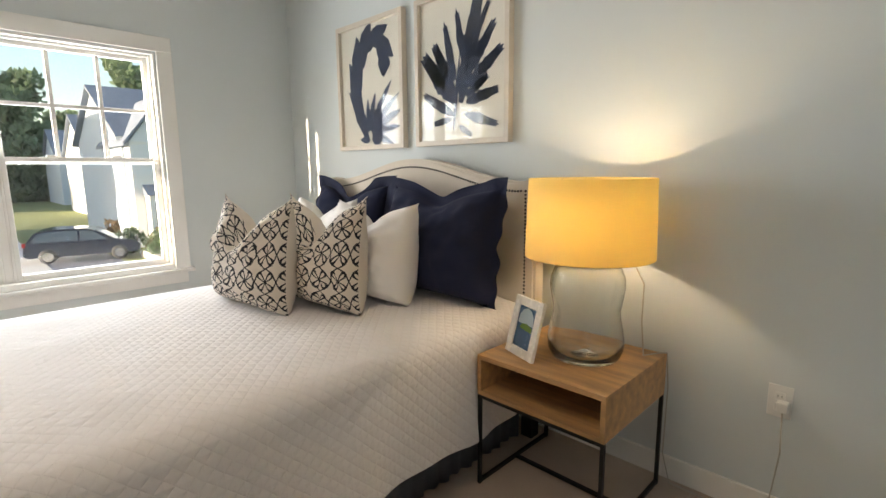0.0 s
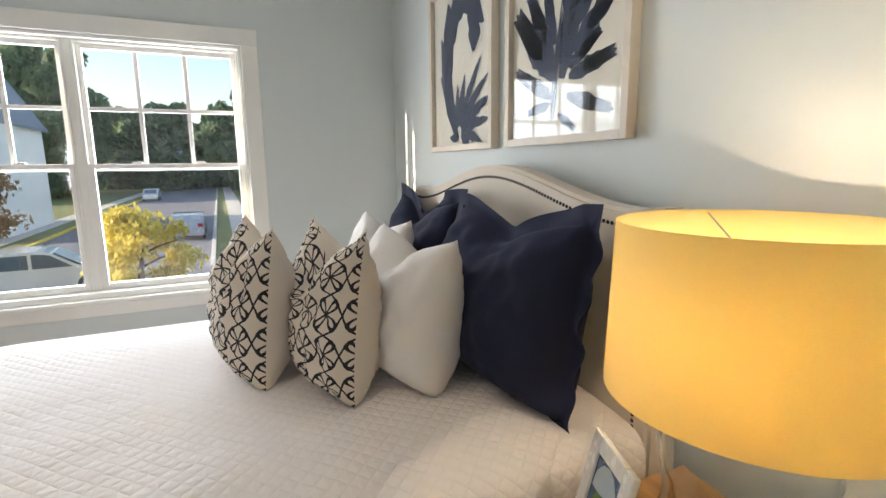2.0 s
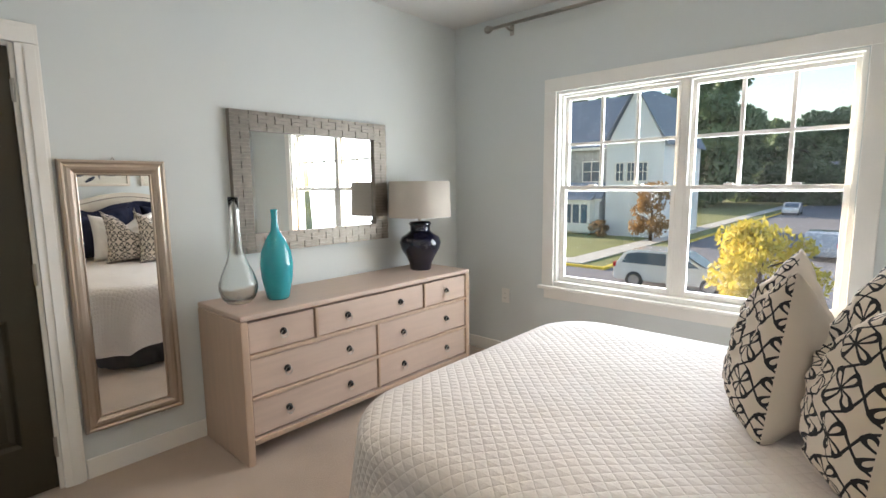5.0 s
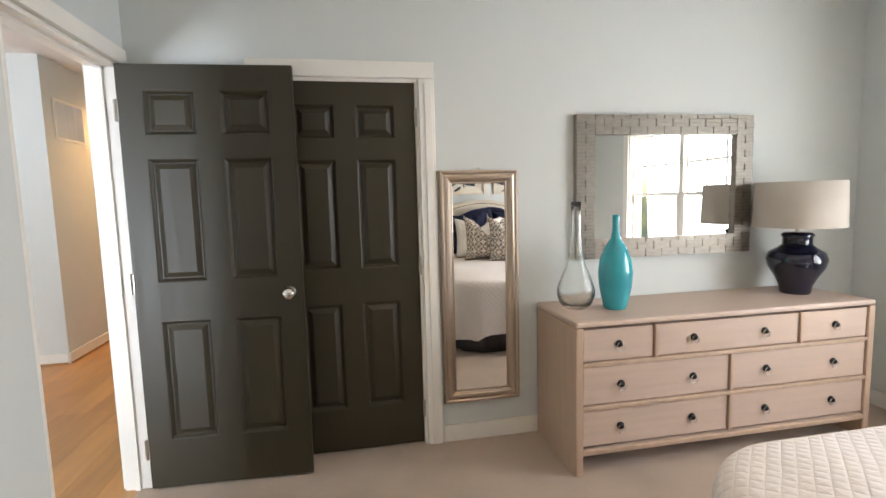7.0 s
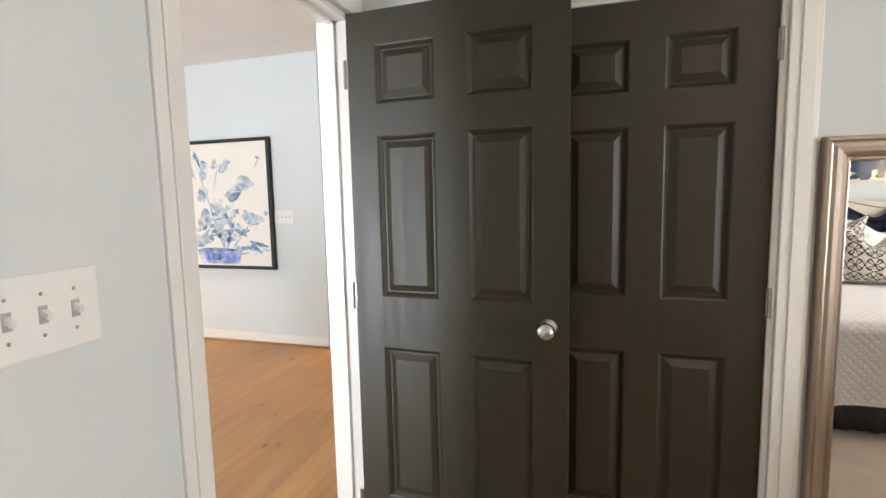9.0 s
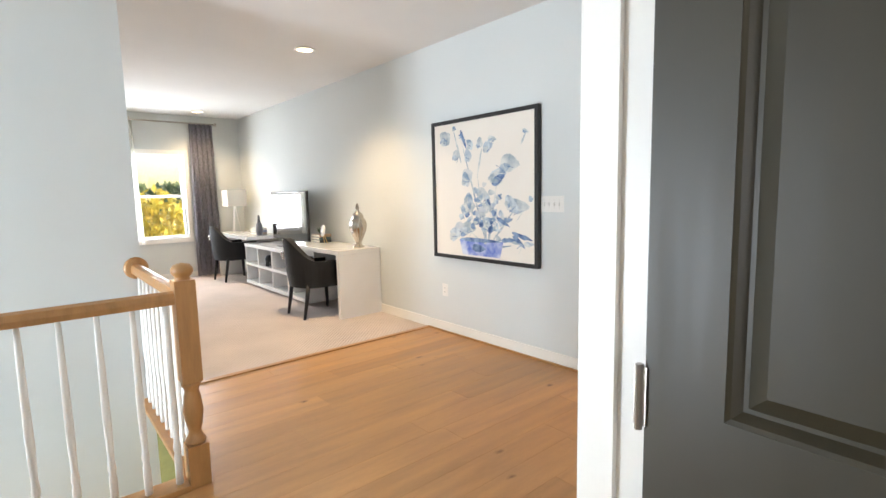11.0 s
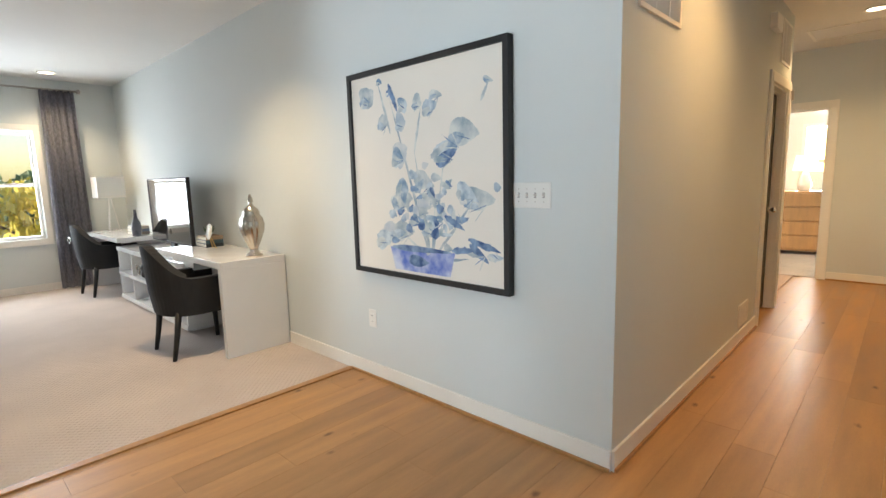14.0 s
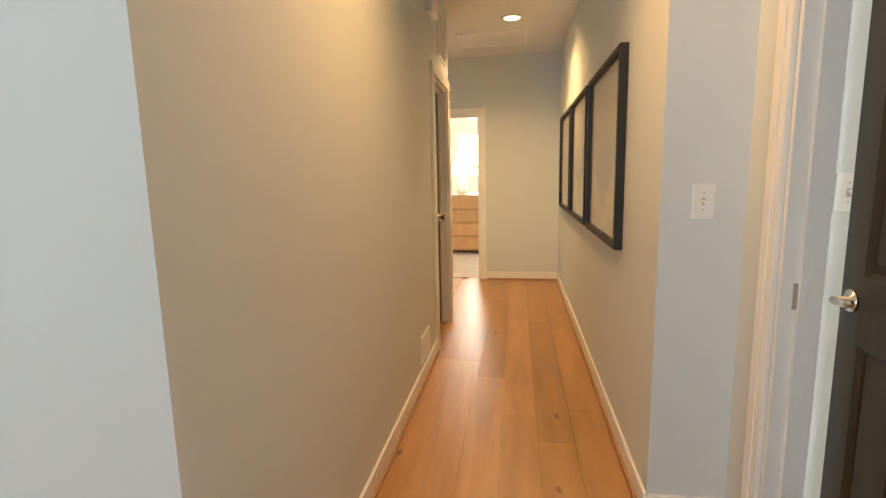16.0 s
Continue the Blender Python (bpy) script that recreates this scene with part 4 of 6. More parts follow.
# framed leaf prints
def blade(bm, x, z, ang, length, width, seed, depth=0.0012, y=0.0, jag=0.16, curl=0.0):
    """One painted leaf: a ragged, tapering outline."""
    rnd = random.Random(seed)
    n = 14
    left, right = [], []
    for i in range(n + 1):
        f = i / n
        wid = width * (math.sin(math.pi * min(1, f * 0.92 + 0.06)) ** 0.8) * (1 - 0.35 * f)
        aa = ang + curl * f * f
        cx = x + math.sin(ang + curl * f * 0.5) * length * f
        cz = z + math.cos(ang + curl * f * 0.5) * length * f
        for side, store in ((-1, left), (1, right)):
            k = wid / 2 * (1 + rnd.uniform(-jag, jag)) * side
            store.append((cx + math.cos(aa) * k, cz - math.sin(aa) * k))
    for i in range(n):
        q = [bm.verts.new((p[0], y, p[1])) for p in (left[i], right[i], right[i + 1], left[i + 1])]
        bm.faces.new(q)


def leaf_print(x0, x1, kind):
    z0, z1 = 1.435, 2.235
    cx = (x0 + x1) / 2
    root = thing("framed_print", (cx, N - 0.002, z0), "indigo seaweed print in a pale wood frame", "picture", "framed prints over the bed")
    hw, h = (x1 - x0) / 2, z1 - z0
    for bar in frame_bars(-hw, hw, 0, h, 0.028, -0.04, 0.0, 0.002):
        part("frame_bar", bar, WOODFRAME, root)
    part("sheet", bx(-hw + 0.028, hw - 0.028, -0.016, -0.006, 0.028, h - 0.028), PAPER, root)
    bm = bmesh.new()
    if kind == 0:
        way = [Vector(q) for q in ((-0.04, 0.06, 0.03), (-0.11, 0.19, 0.11), (-0.155, 0.34, 0.15), (-0.15, 0.49, 0.17), (-0.095, 0.62, 0.17), (0.0, 0.695, 0.15), (0.105, 0.68, 0.15), (0.15, 0.58, 0.14), (0.135, 0.46, 0.03))]
        for k in range(120):
            f = k / 119 * (len(way) - 1.001)
            i = int(f)
            q, d = way[i].lerp(way[i + 1], f - i), way[i + 1] - way[i]
            head = math.atan2(d.x, d.y)
            for side in (-1, 1):
                blade(bm, q.x, q.y, head + side * 0.75, q.z * 0.66, 0.042, 2 * k + side, y=-0.0166 - 0.00001 * k, jag=0.35)
        for k, (an, ln) in enumerate(((-0.62, 0.29), (-0.2, 0.2), (0.12, 0.24), (0.5, 0.36), (0.78, 0.35), (1.05, 0.33), (1.32, 0.28), (1.7, 0.22), (2.1, 0.12))):
            blade(bm, -0.01 + 0.02 * math.sin(an), 0.09 + 0.03 * math.cos(an), an, ln, 0.062, 100 + k, y=-0.0195 - 0.0001 * k, jag=0.25, curl=0.25)
        blade(bm, -0.02, 0.06, -1.5, 0.1, 0.05, 130, y=-0.0206)
    else:
        for k, (xa, za, xb, zb, wid) in enumerate(((0.0, 0.22, 0.13, 0.765, 0.13), (0.05, 0.36, 0.235, 0.60, 0.075), (0.05, 0.30, 0.285, 0.47, 0.08), (0.04, 0.25, 0.19, 0.34, 0.06), (0.04, 0.22, 0.26, 0.265, 0.07), (0.03, 0.16, 0.26, 0.09, 0.06),
                                                    (-0.04, 0.34, -0.12, 0.65, 0.06), (0.03, 0.40, -0.03, 0.70, 0.06), (-0.05, 0.28, -0.20, 0.55, 0.09), (-0.04, 0.22, -0.285, 0.50, 0.12), (-0.05, 0.16, -0.29, 0.29, 0.07), (-0.01, 0.10, 0.08, 0.045, 0.04), (0.02, 0.42, 0.08, 0.66, 0.06), (0.08, 0.5, 0.2, 0.70, 0.05), (-0.06, 0.14, -0.2, 0.12, 0.05))):
            ln, an = math.hypot(xb - xa, zb - za), math.atan2(xb - xa, zb - za)
            blade(bm, xa, za, an, ln, wid, 300 + k, y=-0.0166 - 0.0002 * k, jag=0.2)
            for j in range(9):
                f = 0.25 + 0.07 * j
                for side in (-1, 1):
                    blade(bm, xa + (xb - xa) * f, za + (zb - za) * f, an + side * 0.42, wid * 0.95 * (1.15 - f * 0.6), wid * 0.3, 700 + 20 * k + 2 * j + side, y=-0.01665 - 0.0002 * k, jag=0.2)
        blade(bm, -0.05, 0.08, 0.12, 0.4, 0.03, 380, y=-0.0202)
    part("painted_leaves", bm, INKBLUE, root, "indigo painted fronds")
    glass = part("picture_glass", bx(-hw + 0.028, hw - 0.028, -0.026, -0.0245, 0.028, h - 0.028), PICGLASS, root)
    glass.visible_shadow = False


leaf_print(-2.785, -2.115, 0)
leaf_print(-2.005, -1.335, 1)

# dresser
dr = thing("dresser", (-2.15, -1.185, 0), "limed wood dresser with eight drawers and ring pulls", "dresser")
hx, yb, yf, top = 0.885, -0.25, 0.255, 0.785
part("top", bx(-hx, hx, yb, yf, top - 0.03, top, None, 0.012), PINK, dr)
for x in (-hx, hx - 0.04):
    part("side_panel", bx(x, x + 0.04, yb, yf, 0, top - 0.03, None, 0.008), PINKEDGE, dr)
part("back_panel", bx(-hx + 0.04, hx - 0.04, yb, yb + 0.012, 0.1, top - 0.03), PINK, dr)
part("bottom", bx(-hx + 0.04, hx - 0.04, yb + 0.012, yf - 0.01, 0.10, 0.135), PINK, dr)
zrows = ((0.145, 0.335), (0.36, 0.555), (0.58, 0.745))
for z in (0.3475, 0.5675):
    part("rail", bx(-hx + 0.04, hx - 0.04, yf - 0.035, yf, z - 0.011, z + 0.011, None, 0.006), PINKEDGE, dr)
part("rail", bx(-hx + 0.04, hx - 0.04, yf - 0.035, yf, 0.108, 0.134, None, 0.006), PINKEDGE, dr)
cols = {0: ((-0.845, 0.0), (0.02, 0.845)), 1: ((-0.845, 0.0), (0.02, 0.845)), 2: ((-0.845, -0.42), (-0.40, 0.44), (0.46, 0.845))}
for row, (z0, z1) in enumerate(zrows):
    for k, (x0, x1) in enumerate(cols[row]):
        d = part("drawer", bx(x0 + 0.004, x1 - 0.004, yf - 0.4, yf - 0.012, z0 + 0.003, z1 - 0.003, None, 0.004), PINK, dr)
        if k:
            part("stile", bx(x0 - 0.019, x0 - 0.001, yf - 0.035, yf - 0.001, z0 - 0.002, z1 + 0.002, None, 0.005), PINKEDGE, dr)
        pulls = ((x0 + x1) / 2,) if x1 - x0 < 0.5 else (x0 + 0.215, x1 - 0.205)
        if x1 - x0 < 0.5:
            pulls = ((x0 + x1) / 2 + 0.0,)
        for px in pulls:
            zc = (z0 + z1) / 2
            q = lathe([(0.019, 0.0), (0.019, 0.004), (0.008, 0.007), (0.007, 0.014), (0.012, 0.018), (0.006, 0.024)], 18)
            bmesh.ops.transform(q, matrix=pose(px, yf - 0.012, zc, -90, 0, 0), verts=q.verts)
            pull = part("drawer_pull", q, BLACKM, d, "dark bronze knob with a ring", True)
            ring = [(px + 0.02 * math.sin(t * 0.3927), yf + 0.004, zc - 0.014 - 0.02 * math.cos(t * 0.3927) + 0.002) for t in range(17)]
            part("pull_ring", tube(ring, 0.0025, 6), BRUSHED, d)

# lamp and vases on the dresser
l2 = thing("table_lamp", (-2.80, -1.21, 0.785), "navy ceramic ginger jar lamp with a grey drum shade", "lamp")
part("base", lathe([(0.0, 0), (0.075, 0), (0.08, 0.01), (0.085, 0.05), (0.11, 0.10), (0.145, 0.16), (0.155, 0.205), (0.14, 0.245), (0.1, 0.27), (0.075, 0.29), (0.075, 0.33), (0.085, 0.345), (0.07, 0.36), (0.0, 0.362)], 40, cap=False), NAVYGLAZE, l2, "glossy navy ginger jar", True)
part("stem", lathe([(0.012, 0.36), (0.012, 0.56)], 12), BRUSHED, l2)
part("shade", lathe([(0.232, 0.395), (0.222, 0.655), (0.219, 0.655), (0.229, 0.395)], 56, cap=False), SHADEW, l2, "grey linen drum shade, unlit", True)
part("shade_ring", lathe([(0.222, 0.648), (0.0, 0.648)], 40, cap=False), BRUSHED, l2)
vg = thing("glass_vase", (-1.405, -1.22, 0.785), "tall clear seeded glass bottle vase", "vase")
part("vase_body", lathe([(0.0, 0.004), (0.06, 0.004), (0.085, 0.03), (0.1, 0.075), (0.1, 0.11), (0.08, 0.17), (0.05, 0.24), (0.033, 0.31), (0.025, 0.4), (0.024, 0.5), (0.028, 0.575), (0.025, 0.575), (0.021, 0.5), (0.022, 0.4), (0.03, 0.31), (0.047, 0.24), (0.076, 0.17), (0.096, 0.11), (0.08, 0.03), (0.0, 0.012)], 36, cap=False), blown_glass("seeded_glass", (0.96, 0.98, 0.965), 0.45), vg, "", True).visible_shadow = False
vt = thing("ceramic_vase", (-1.605, -1.165, 0.785), "turquoise glazed ceramic bottle vase", "vase")
part("vase_body", lathe([(0.0, 0), (0.055, 0), (0.062, 0.01), (0.085, 0.12), (0.09, 0.2), (0.08, 0.27), (0.055, 0.33), (0.025, 0.38), (0.017, 0.43), (0.018, 0.49), (0.02, 0.502), (0.012, 0.502), (0.010, 0.44)], 40, cap=False), TURQ, vt, "", True)

# mirrors
wm = thing("wall_mirror", (-2.08, S + 0.002, 1.02), "wide mirror in a woven silver frame", "mirror")
part("glass", bx(-0.47, 0.47, 0.006, 0.016, 0.1, 0.73), MIRROR, wm, "mirror glass")
bw = 0.115
for a0, a1, c0, c1 in ((-0.58, -0.58 + bw, 0, 0.83), (0.58 - bw, 0.58, 0, 0.83), (-0.58 + bw, 0.58 - bw, 0, bw), (-0.58 + bw, 0.58 - bw, 0.83 - bw, 0.83)):
    bar = part("frame_bar", bx(a0, a1, 0, 0.032, c0, c1, None, 0.003), WEAVE, wm)
    nxk, nzk = max(1, round((a1 - a0) / 0.056)), max(1, round((c1 - c0) / 0.021))
    dx, dz = (a1 - a0) / nxk, (c1 - c0) / nzk
    strips = bmesh.new()
    for i in range(nxk):
        for j in range(nzk):
            rise = 0.006 if (i + j // 2) % 2 else 0.010
            bx(a0 + i * dx + 0.001, a0 + (i + 1) * dx - 0.001, 0.031, 0.032 + rise, c0 + j * dz + 0.0015, c0 + (j + 1) * dz - 0.0015, strips)
    part("woven_relief", strips, WEAVE, bar)["kind"] = "stuff"
fm = thing("leaner_mirror", (-0.93, S + 0.002, 0.235), "narrow wall mirror in a champagne silver frame", "mirror")
part("glass", bx(-0.155, 0.155, 0.006, 0.012, 0.06, 1.25), MIRROR, fm, "mirror glass")
CHAMP = mat("champagne_silver", (0.50, 0.41, 0.33), 0.34, 0.9, vary=0.05, scale=0.8, grain=150, bump=0)
for bar in mitred_bars(-0.222, 0.222, 0, 1.31, ((0, 0.0), (0, 0.03), (0.004, 0.036), (0.012, 0.037), (0.018, 0.031), (0.022, 0.03), (0.032, 0.034), (0.046, 0.032), (0.058, 0.024), (0.062, 0.018), (0.068, 0.019), (0.072, 0.014), (0.072, 0.0))):
    part("frame_bar", bar, CHAMP, fm)
part("hook", tube([(-0.01, 0.012, 1.309), (0, 0.012, 1.325), (0.01, 0.012, 1.309)], 0.003, 6), BRUSHED, fm)

# curtain rod
rod = thing("curtain_rod", (W, 0.375, 2.60), "brushed nickel curtain rod with ball finials and no curtains", "curtain rod")
part("pole", tube([(0.085, -1.38, 0), (0.085, 1.38, 0)], 0.0135, 14), BRUSHED, rod, "", True)
for s in (-1, 1):
    q = lathe([(0.0, 0), (0.016, 0), (0.018, 0.01), (0.012, 0.014), (0.024, 0.022), (0.03, 0.04), (0.024, 0.058), (0.0, 0.066)], 20, cap=False)
    bmesh.ops.transform(q, matrix=pose(0.085, s * 1.38, 0, -90 * s, 0, 0), verts=q.verts)
    part("finial", q, BRUSHED, rod, "", True)
    part("bracket", tube([(0.0, s * 1.25, -0.02), (0.05, s * 1.25, -0.025), (0.085, s * 1.25, -0.016)], 0.008, 8), BRUSHED, rod, "", True)
    part("bracket_plate", bx(0, 0.006, s * 1.25 - 0.018, s * 1.25 + 0.018, -0.06, 0.02, None, 0.002), BRUSHED, rod)

# ---- hall and corridor ----
# stair railing
rail = thing("stair_railing", (2.88, -1.16, 0), "oak stair railing with turned newel and white balusters", "railing")
part("newel_foot", bx(-0.046, 0.046, -0.046, 0.046, 0, 0.2, None, 0.004), OAKRAIL, rail)
part("newel_turning", lathe([(0.040, 0.2), (0.046, 0.215), (0.032, 0.24), (0.026, 0.26), (0.036, 0.30), (0.044, 0.36), (0.036, 0.43), (0.030, 0.455), (0.034, 0.47), (0.042, 0.48), (0.042, 0.5)], 24), OAKRAIL, rail, "", True)
part("newel_block", bx(-0.044, 0.044, -0.044, 0.044, 0.5, 0.975, None, 0.006), OAKRAIL, rail)
part("newel_cap", lathe([(0.034, 0.975), (0.030, 0.987), (0.040, 0.997), (0.046, 1.01), (0.046, 1.025), (0.034, 1.043), (0.0, 1.051)], 24, cap=False), OAKRAIL, rail, "", True)
railprof = [(-0.03, 0.87), (0.03, 0.87), (0.032, 0.895), (0.025, 0.92), (0.0, 0.928), (-0.025, 0.92), (-0.032, 0.895)]
hr = slab(railprof, 2.4, "y")
bmesh.ops.translate(hr, verts=hr.verts, vec=(0, 0.044, 0))
part("handrail", hr, OAKRAIL, rail, "oak handrail")
hr = slab(railprof, SW - 2.88 - 0.044 - 0.02, "x")
bmesh.ops.translate(hr, verts=hr.verts, vec=(0.044, 0, 0))
part("handrail", hr, OAKRAIL, rail, "oak handrail")
q = lathe([(0.07, 0), (0.07, 0.012), (0.05, 0.02)], 28)
bmesh.ops.transform(q, matrix=pose(SW - 2.88, 0, 0.9, 0, -90, 0), verts=q.verts)
part("rosette", q, OAKRAIL, rail, "round oak wall rosette", True)
balprof = [(0.016, 0.03), (0.016, 0.16), (0.012, 0.18), (0.017, 0.2), (0.0125, 0.24), (0.0165, 0.4), (0.013, 0.7), (0.0105, 0.873)]
for k in range(18):
    part("baluster", lathe(balprof, 10, (0, 0.08 + 0.125 * k, 0)), TRIM, rail, "white painted baluster", True)
for k in range(9):
    part("baluster", lathe(balprof, 10, (0.14 + 0.125 * k, 0, 0)), TRIM, rail, "white painted baluster", True)
part("landing_edge", bx(-0.06, 0.06, 0.046, 2.5, 0.002, 0.03, None, 0.004), OAKRAIL, rail)
part("landing_edge", bx(0.046, SW - 2.88 - 0.008, -0.05, 0.05, 0.002, 0.03, None, 0.004), OAKRAIL, rail)
for k in range(7):
    st = tagged(part("stair_tread", bx(2.89, SW - 0.01, -0.9 + 0.27 * k, -0.6 + 0.27 * k, -0.24 - 0.18 * (7 - k) + 0.0, -0.20 - 0.18 * (7 - k), None, 0.006), OAKRAIL), "oak stair tread going down", "stair", "stair treads", "structure")


# the large flower painting


def wash(name, dark, pale, scale):
    """Watercolour that pools dark and dries pale."""
    m = mat(name, pale, 0.9, vary=0.05, bump=0)
    nt = m.node_tree
    f = spread(nt, noise_node(nt, scale, 6), 0.34, 0.64)
    nt.links.new(ramp_mix(nt, f, dark, pale), nt.nodes["Principled BSDF"].inputs["Base Color"])
    return m


WASH = [wash("wash_blue", (0.15, 0.25, 0.38), (0.60, 0.66, 0.67), 13), wash("wash_grey", (0.27, 0.35, 0.41), (0.68, 0.69, 0.64), 11), wash("wash_deep", (0.04, 0.09, 0.22), (0.28, 0.39, 0.55), 16), wash("wash_pale", (0.40, 0.47, 0.54), (0.72, 0.70, 0.64), 10)]
CANVAS = mat("canvas", (0.80, 0.75, 0.67), 0.9, vary=0.03, scale=3, grain=400, bump=0.1)
art = thing("flower_painting", (3.445, P + 0.002, 0.735), "large blue watercolour of a potted plant in a black frame", "painting")
for bar in frame_bars(-0.625, 0.625, 0, 1.245, 0.032, 0.0, 0.045, 0.002):
    part("frame_bar", bar, BLACKWOOD, art)
part("canvas", bx(-0.593, 0.593, 0.008, 0.03, 0.032, 1.213), CANVAS, art)


def petal(bm, x, z, rx_, rz_, ang, y, seed):
    rnd = random.Random(seed)
    pts = []
    for k in range(30):
        a2 = k / 30 * 2 * math.pi
        rr = 1 + rnd.uniform(-0.06, 0.06) + 0.10 * math.sin(2 * a2 + seed) + 0.09 * abs(math.sin(2.5 * a2 + seed))
        px, pz = rx_ * rr * math.cos(a2), rz_ * rr * math.sin(a2) * (0.85 + 0.4 * math.cos(a2))
        pts.append(bm.verts.new((x + px * math.cos(ang) - pz * math.sin(ang), y, z + px * math.sin(ang) + pz * math.cos(ang))))
    bm.faces.new(pts)


def art_xy(u, v):
    """From the painting's left and top edges, as seen from the hall, to its own axes."""
    return 0.593 - 1.186 * u, 1.213 - 1.181 * v


groups = [bmesh.new() for _ in WASH]
spots = [(0.13, 0.10, .06, .08, 1), (0.11, 0.13, .04, .03, 0), (0.23, 0.04, .022, .022, 0), (0.30, 0.10, .025, .02, 2), (0.25, 0.24, .05, .045, 1), (0.40, 0.17, .035, .05, 0), (0.38, 0.25, .04, .06, 3), (0.50, 0.17, .035, .05, 1), (0.58, 0.20, .05, .05, 0), (0.62, 0.15, .045, .025, 1),
         (0.37, 0.40, .065, .075, 3), (0.35, 0.42, .05, .06, 0), (0.38, 0.58, .06, .06, 0), (0.36, 0.64, .08, .05, 1), (0.53, 0.54, .075, .06, 1), (0.70, 0.38, .13, .04, 0), (0.78, 0.33, .10, .08, 1), (0.68, 0.43, .09, .035, 2), (0.86, 0.62, .11, .06, 1), (0.80, 0.60, .08, .045, 0), (0.74, 0.72, .07, .03, 2),
         (0.30, 0.80, .09, .07, 3), (0.22, 0.83, .07, .06, 0), (0.38, 0.78, .09, .055, 1), (0.86, 0.86, .08, .022, 2), (0.95, 0.87, .05, .02, 0), (0.92, 0.13, .03, .015, 1), (0.60, 0.62, .06, .03, 3), (0.50, 0.68, .06, .03, 1), (0.62, 0.72, .07, .025, 0), (0.47, 0.73, .06, .03, 2), (0.55, 0.78, .05, .03, 1)]
for k, (u, v, a, b, g2) in enumerate(spots):
    x, z = art_xy(u, v)
    petal(groups[g2], x, z, a * 0.98, b * 0.98, (k * 1.7) % 1.2 - 0.6, 0.0306 + 0.00015 * k, k)
    petal(groups[(g2 + 1) % 2], x + 0.5 * a, z - 0.4 * b, a * 0.6, b * 0.5, (k * 2.3) % 2 - 1, 0.0358 + 0.00005 * k, 50 + k)
    for j in range(3):
        blade(groups[2 if j == 1 else 1], x - 0.5 * a, z - 0.5 * b, 0.5 + 0.5 * j + (k % 5) * 0.3, 1.1 * max(a, b), 0.007, 1200 + 3 * k + j, y=0.0376 + 0.00002 * k, jag=0.5)
clutter = random.Random(77)
for k in range(60):
    u = clutter.gauss(0.54, 0.11)
    x, z = art_xy(u, clutter.gauss(0.67, 0.085))
    petal(groups[clutter.choice((0, 0, 1, 1, 3, 2))], x, z, clutter.uniform(0.018, 0.045), clutter.uniform(0.012, 0.03), clutter.uniform(-1.5, 1.5), 0.0379 + 0.00003 * k, 300 + k)
for k, (u0, v0, u1, v1) in enumerate(((0.70, 0.86, 0.84, 0.845), (0.80, 0.80, 0.98, 0.845), (0.66, 0.70, 0.78, 0.76), (0.30, 0.06, 0.36, 0.20))):
    xa, za = art_xy(u0, v0)
    xb, zb = art_xy(u1, v1)
    blade(groups[2], xa, za, math.atan2(xb - xa, zb - za), math.hypot(xb - xa, zb - za), 0.045, 1500 + k, y=0.0400 + 0.00004 * k, jag=0.3)
for k, (u0, v0, u1, v1) in enumerate(((0.56, 0.92, 0.30, 0.12), (0.56, 0.92, 0.47, 0.4), (0.57, 0.92, 0.66, 0.45), (0.57, 0.92, 0.84, 0.62), (0.56, 0.92, 0.38, 0.80), (0.58, 0.92, 0.80, 0.89), (0.56, 0.92, 0.52, 0.60), (0.47, 0.4, 0.52, 0.2), (0.88, 0.21, 0.92, 0.14), (0.30, 0.3, 0.22, 0.05), (0.57, 0.9, 0.60, 0.65))):
    xa, za = art_xy(u0, v0)
    xb, zb = art_xy(u1, v1)
    ln = math.hypot(xb - xa, zb - za)
    blade(groups[1], xa, za, math.atan2(xb - xa, zb - za), ln, 0.022, 900 + k, y=0.0305 + 0.00005 * k, jag=0.3)
xa, za = art_xy(0.27, 0.87)
xb, zb = art_xy(0.72, 0.99)
pot = slab([(xa, za), (xb, za), (xb + 0.04, zb + 0.005), (xa - 0.04, zb + 0.005)], 0.0004, "y")
bmesh.ops.translate(pot, verts=pot.verts, vec=(0, 0.0315, 0))
part("painted_pot", pot, wash("wash_pot", (0.10, 0.17, 0.55), (0.60, 0.64, 0.74), 9), art, "blue and white painted pot")
petal(groups[2], (xa + xb) / 2, za, 0.25, 0.018, 0, 0.0405, 11)
petal(groups[2], (xa + xb) / 2 + 0.02, (za + zb) / 2, 0.08, 0.035, 0, 0.0409, 12)
for gbm, wmat in zip(groups, WASH):
    for v in gbm.verts:
        v.co.y = 0.0303 + (v.co.y - 0.0303) * 0.25
    part("painted_leaf_wash", gbm, wmat, art)["kind"] = "stuff"


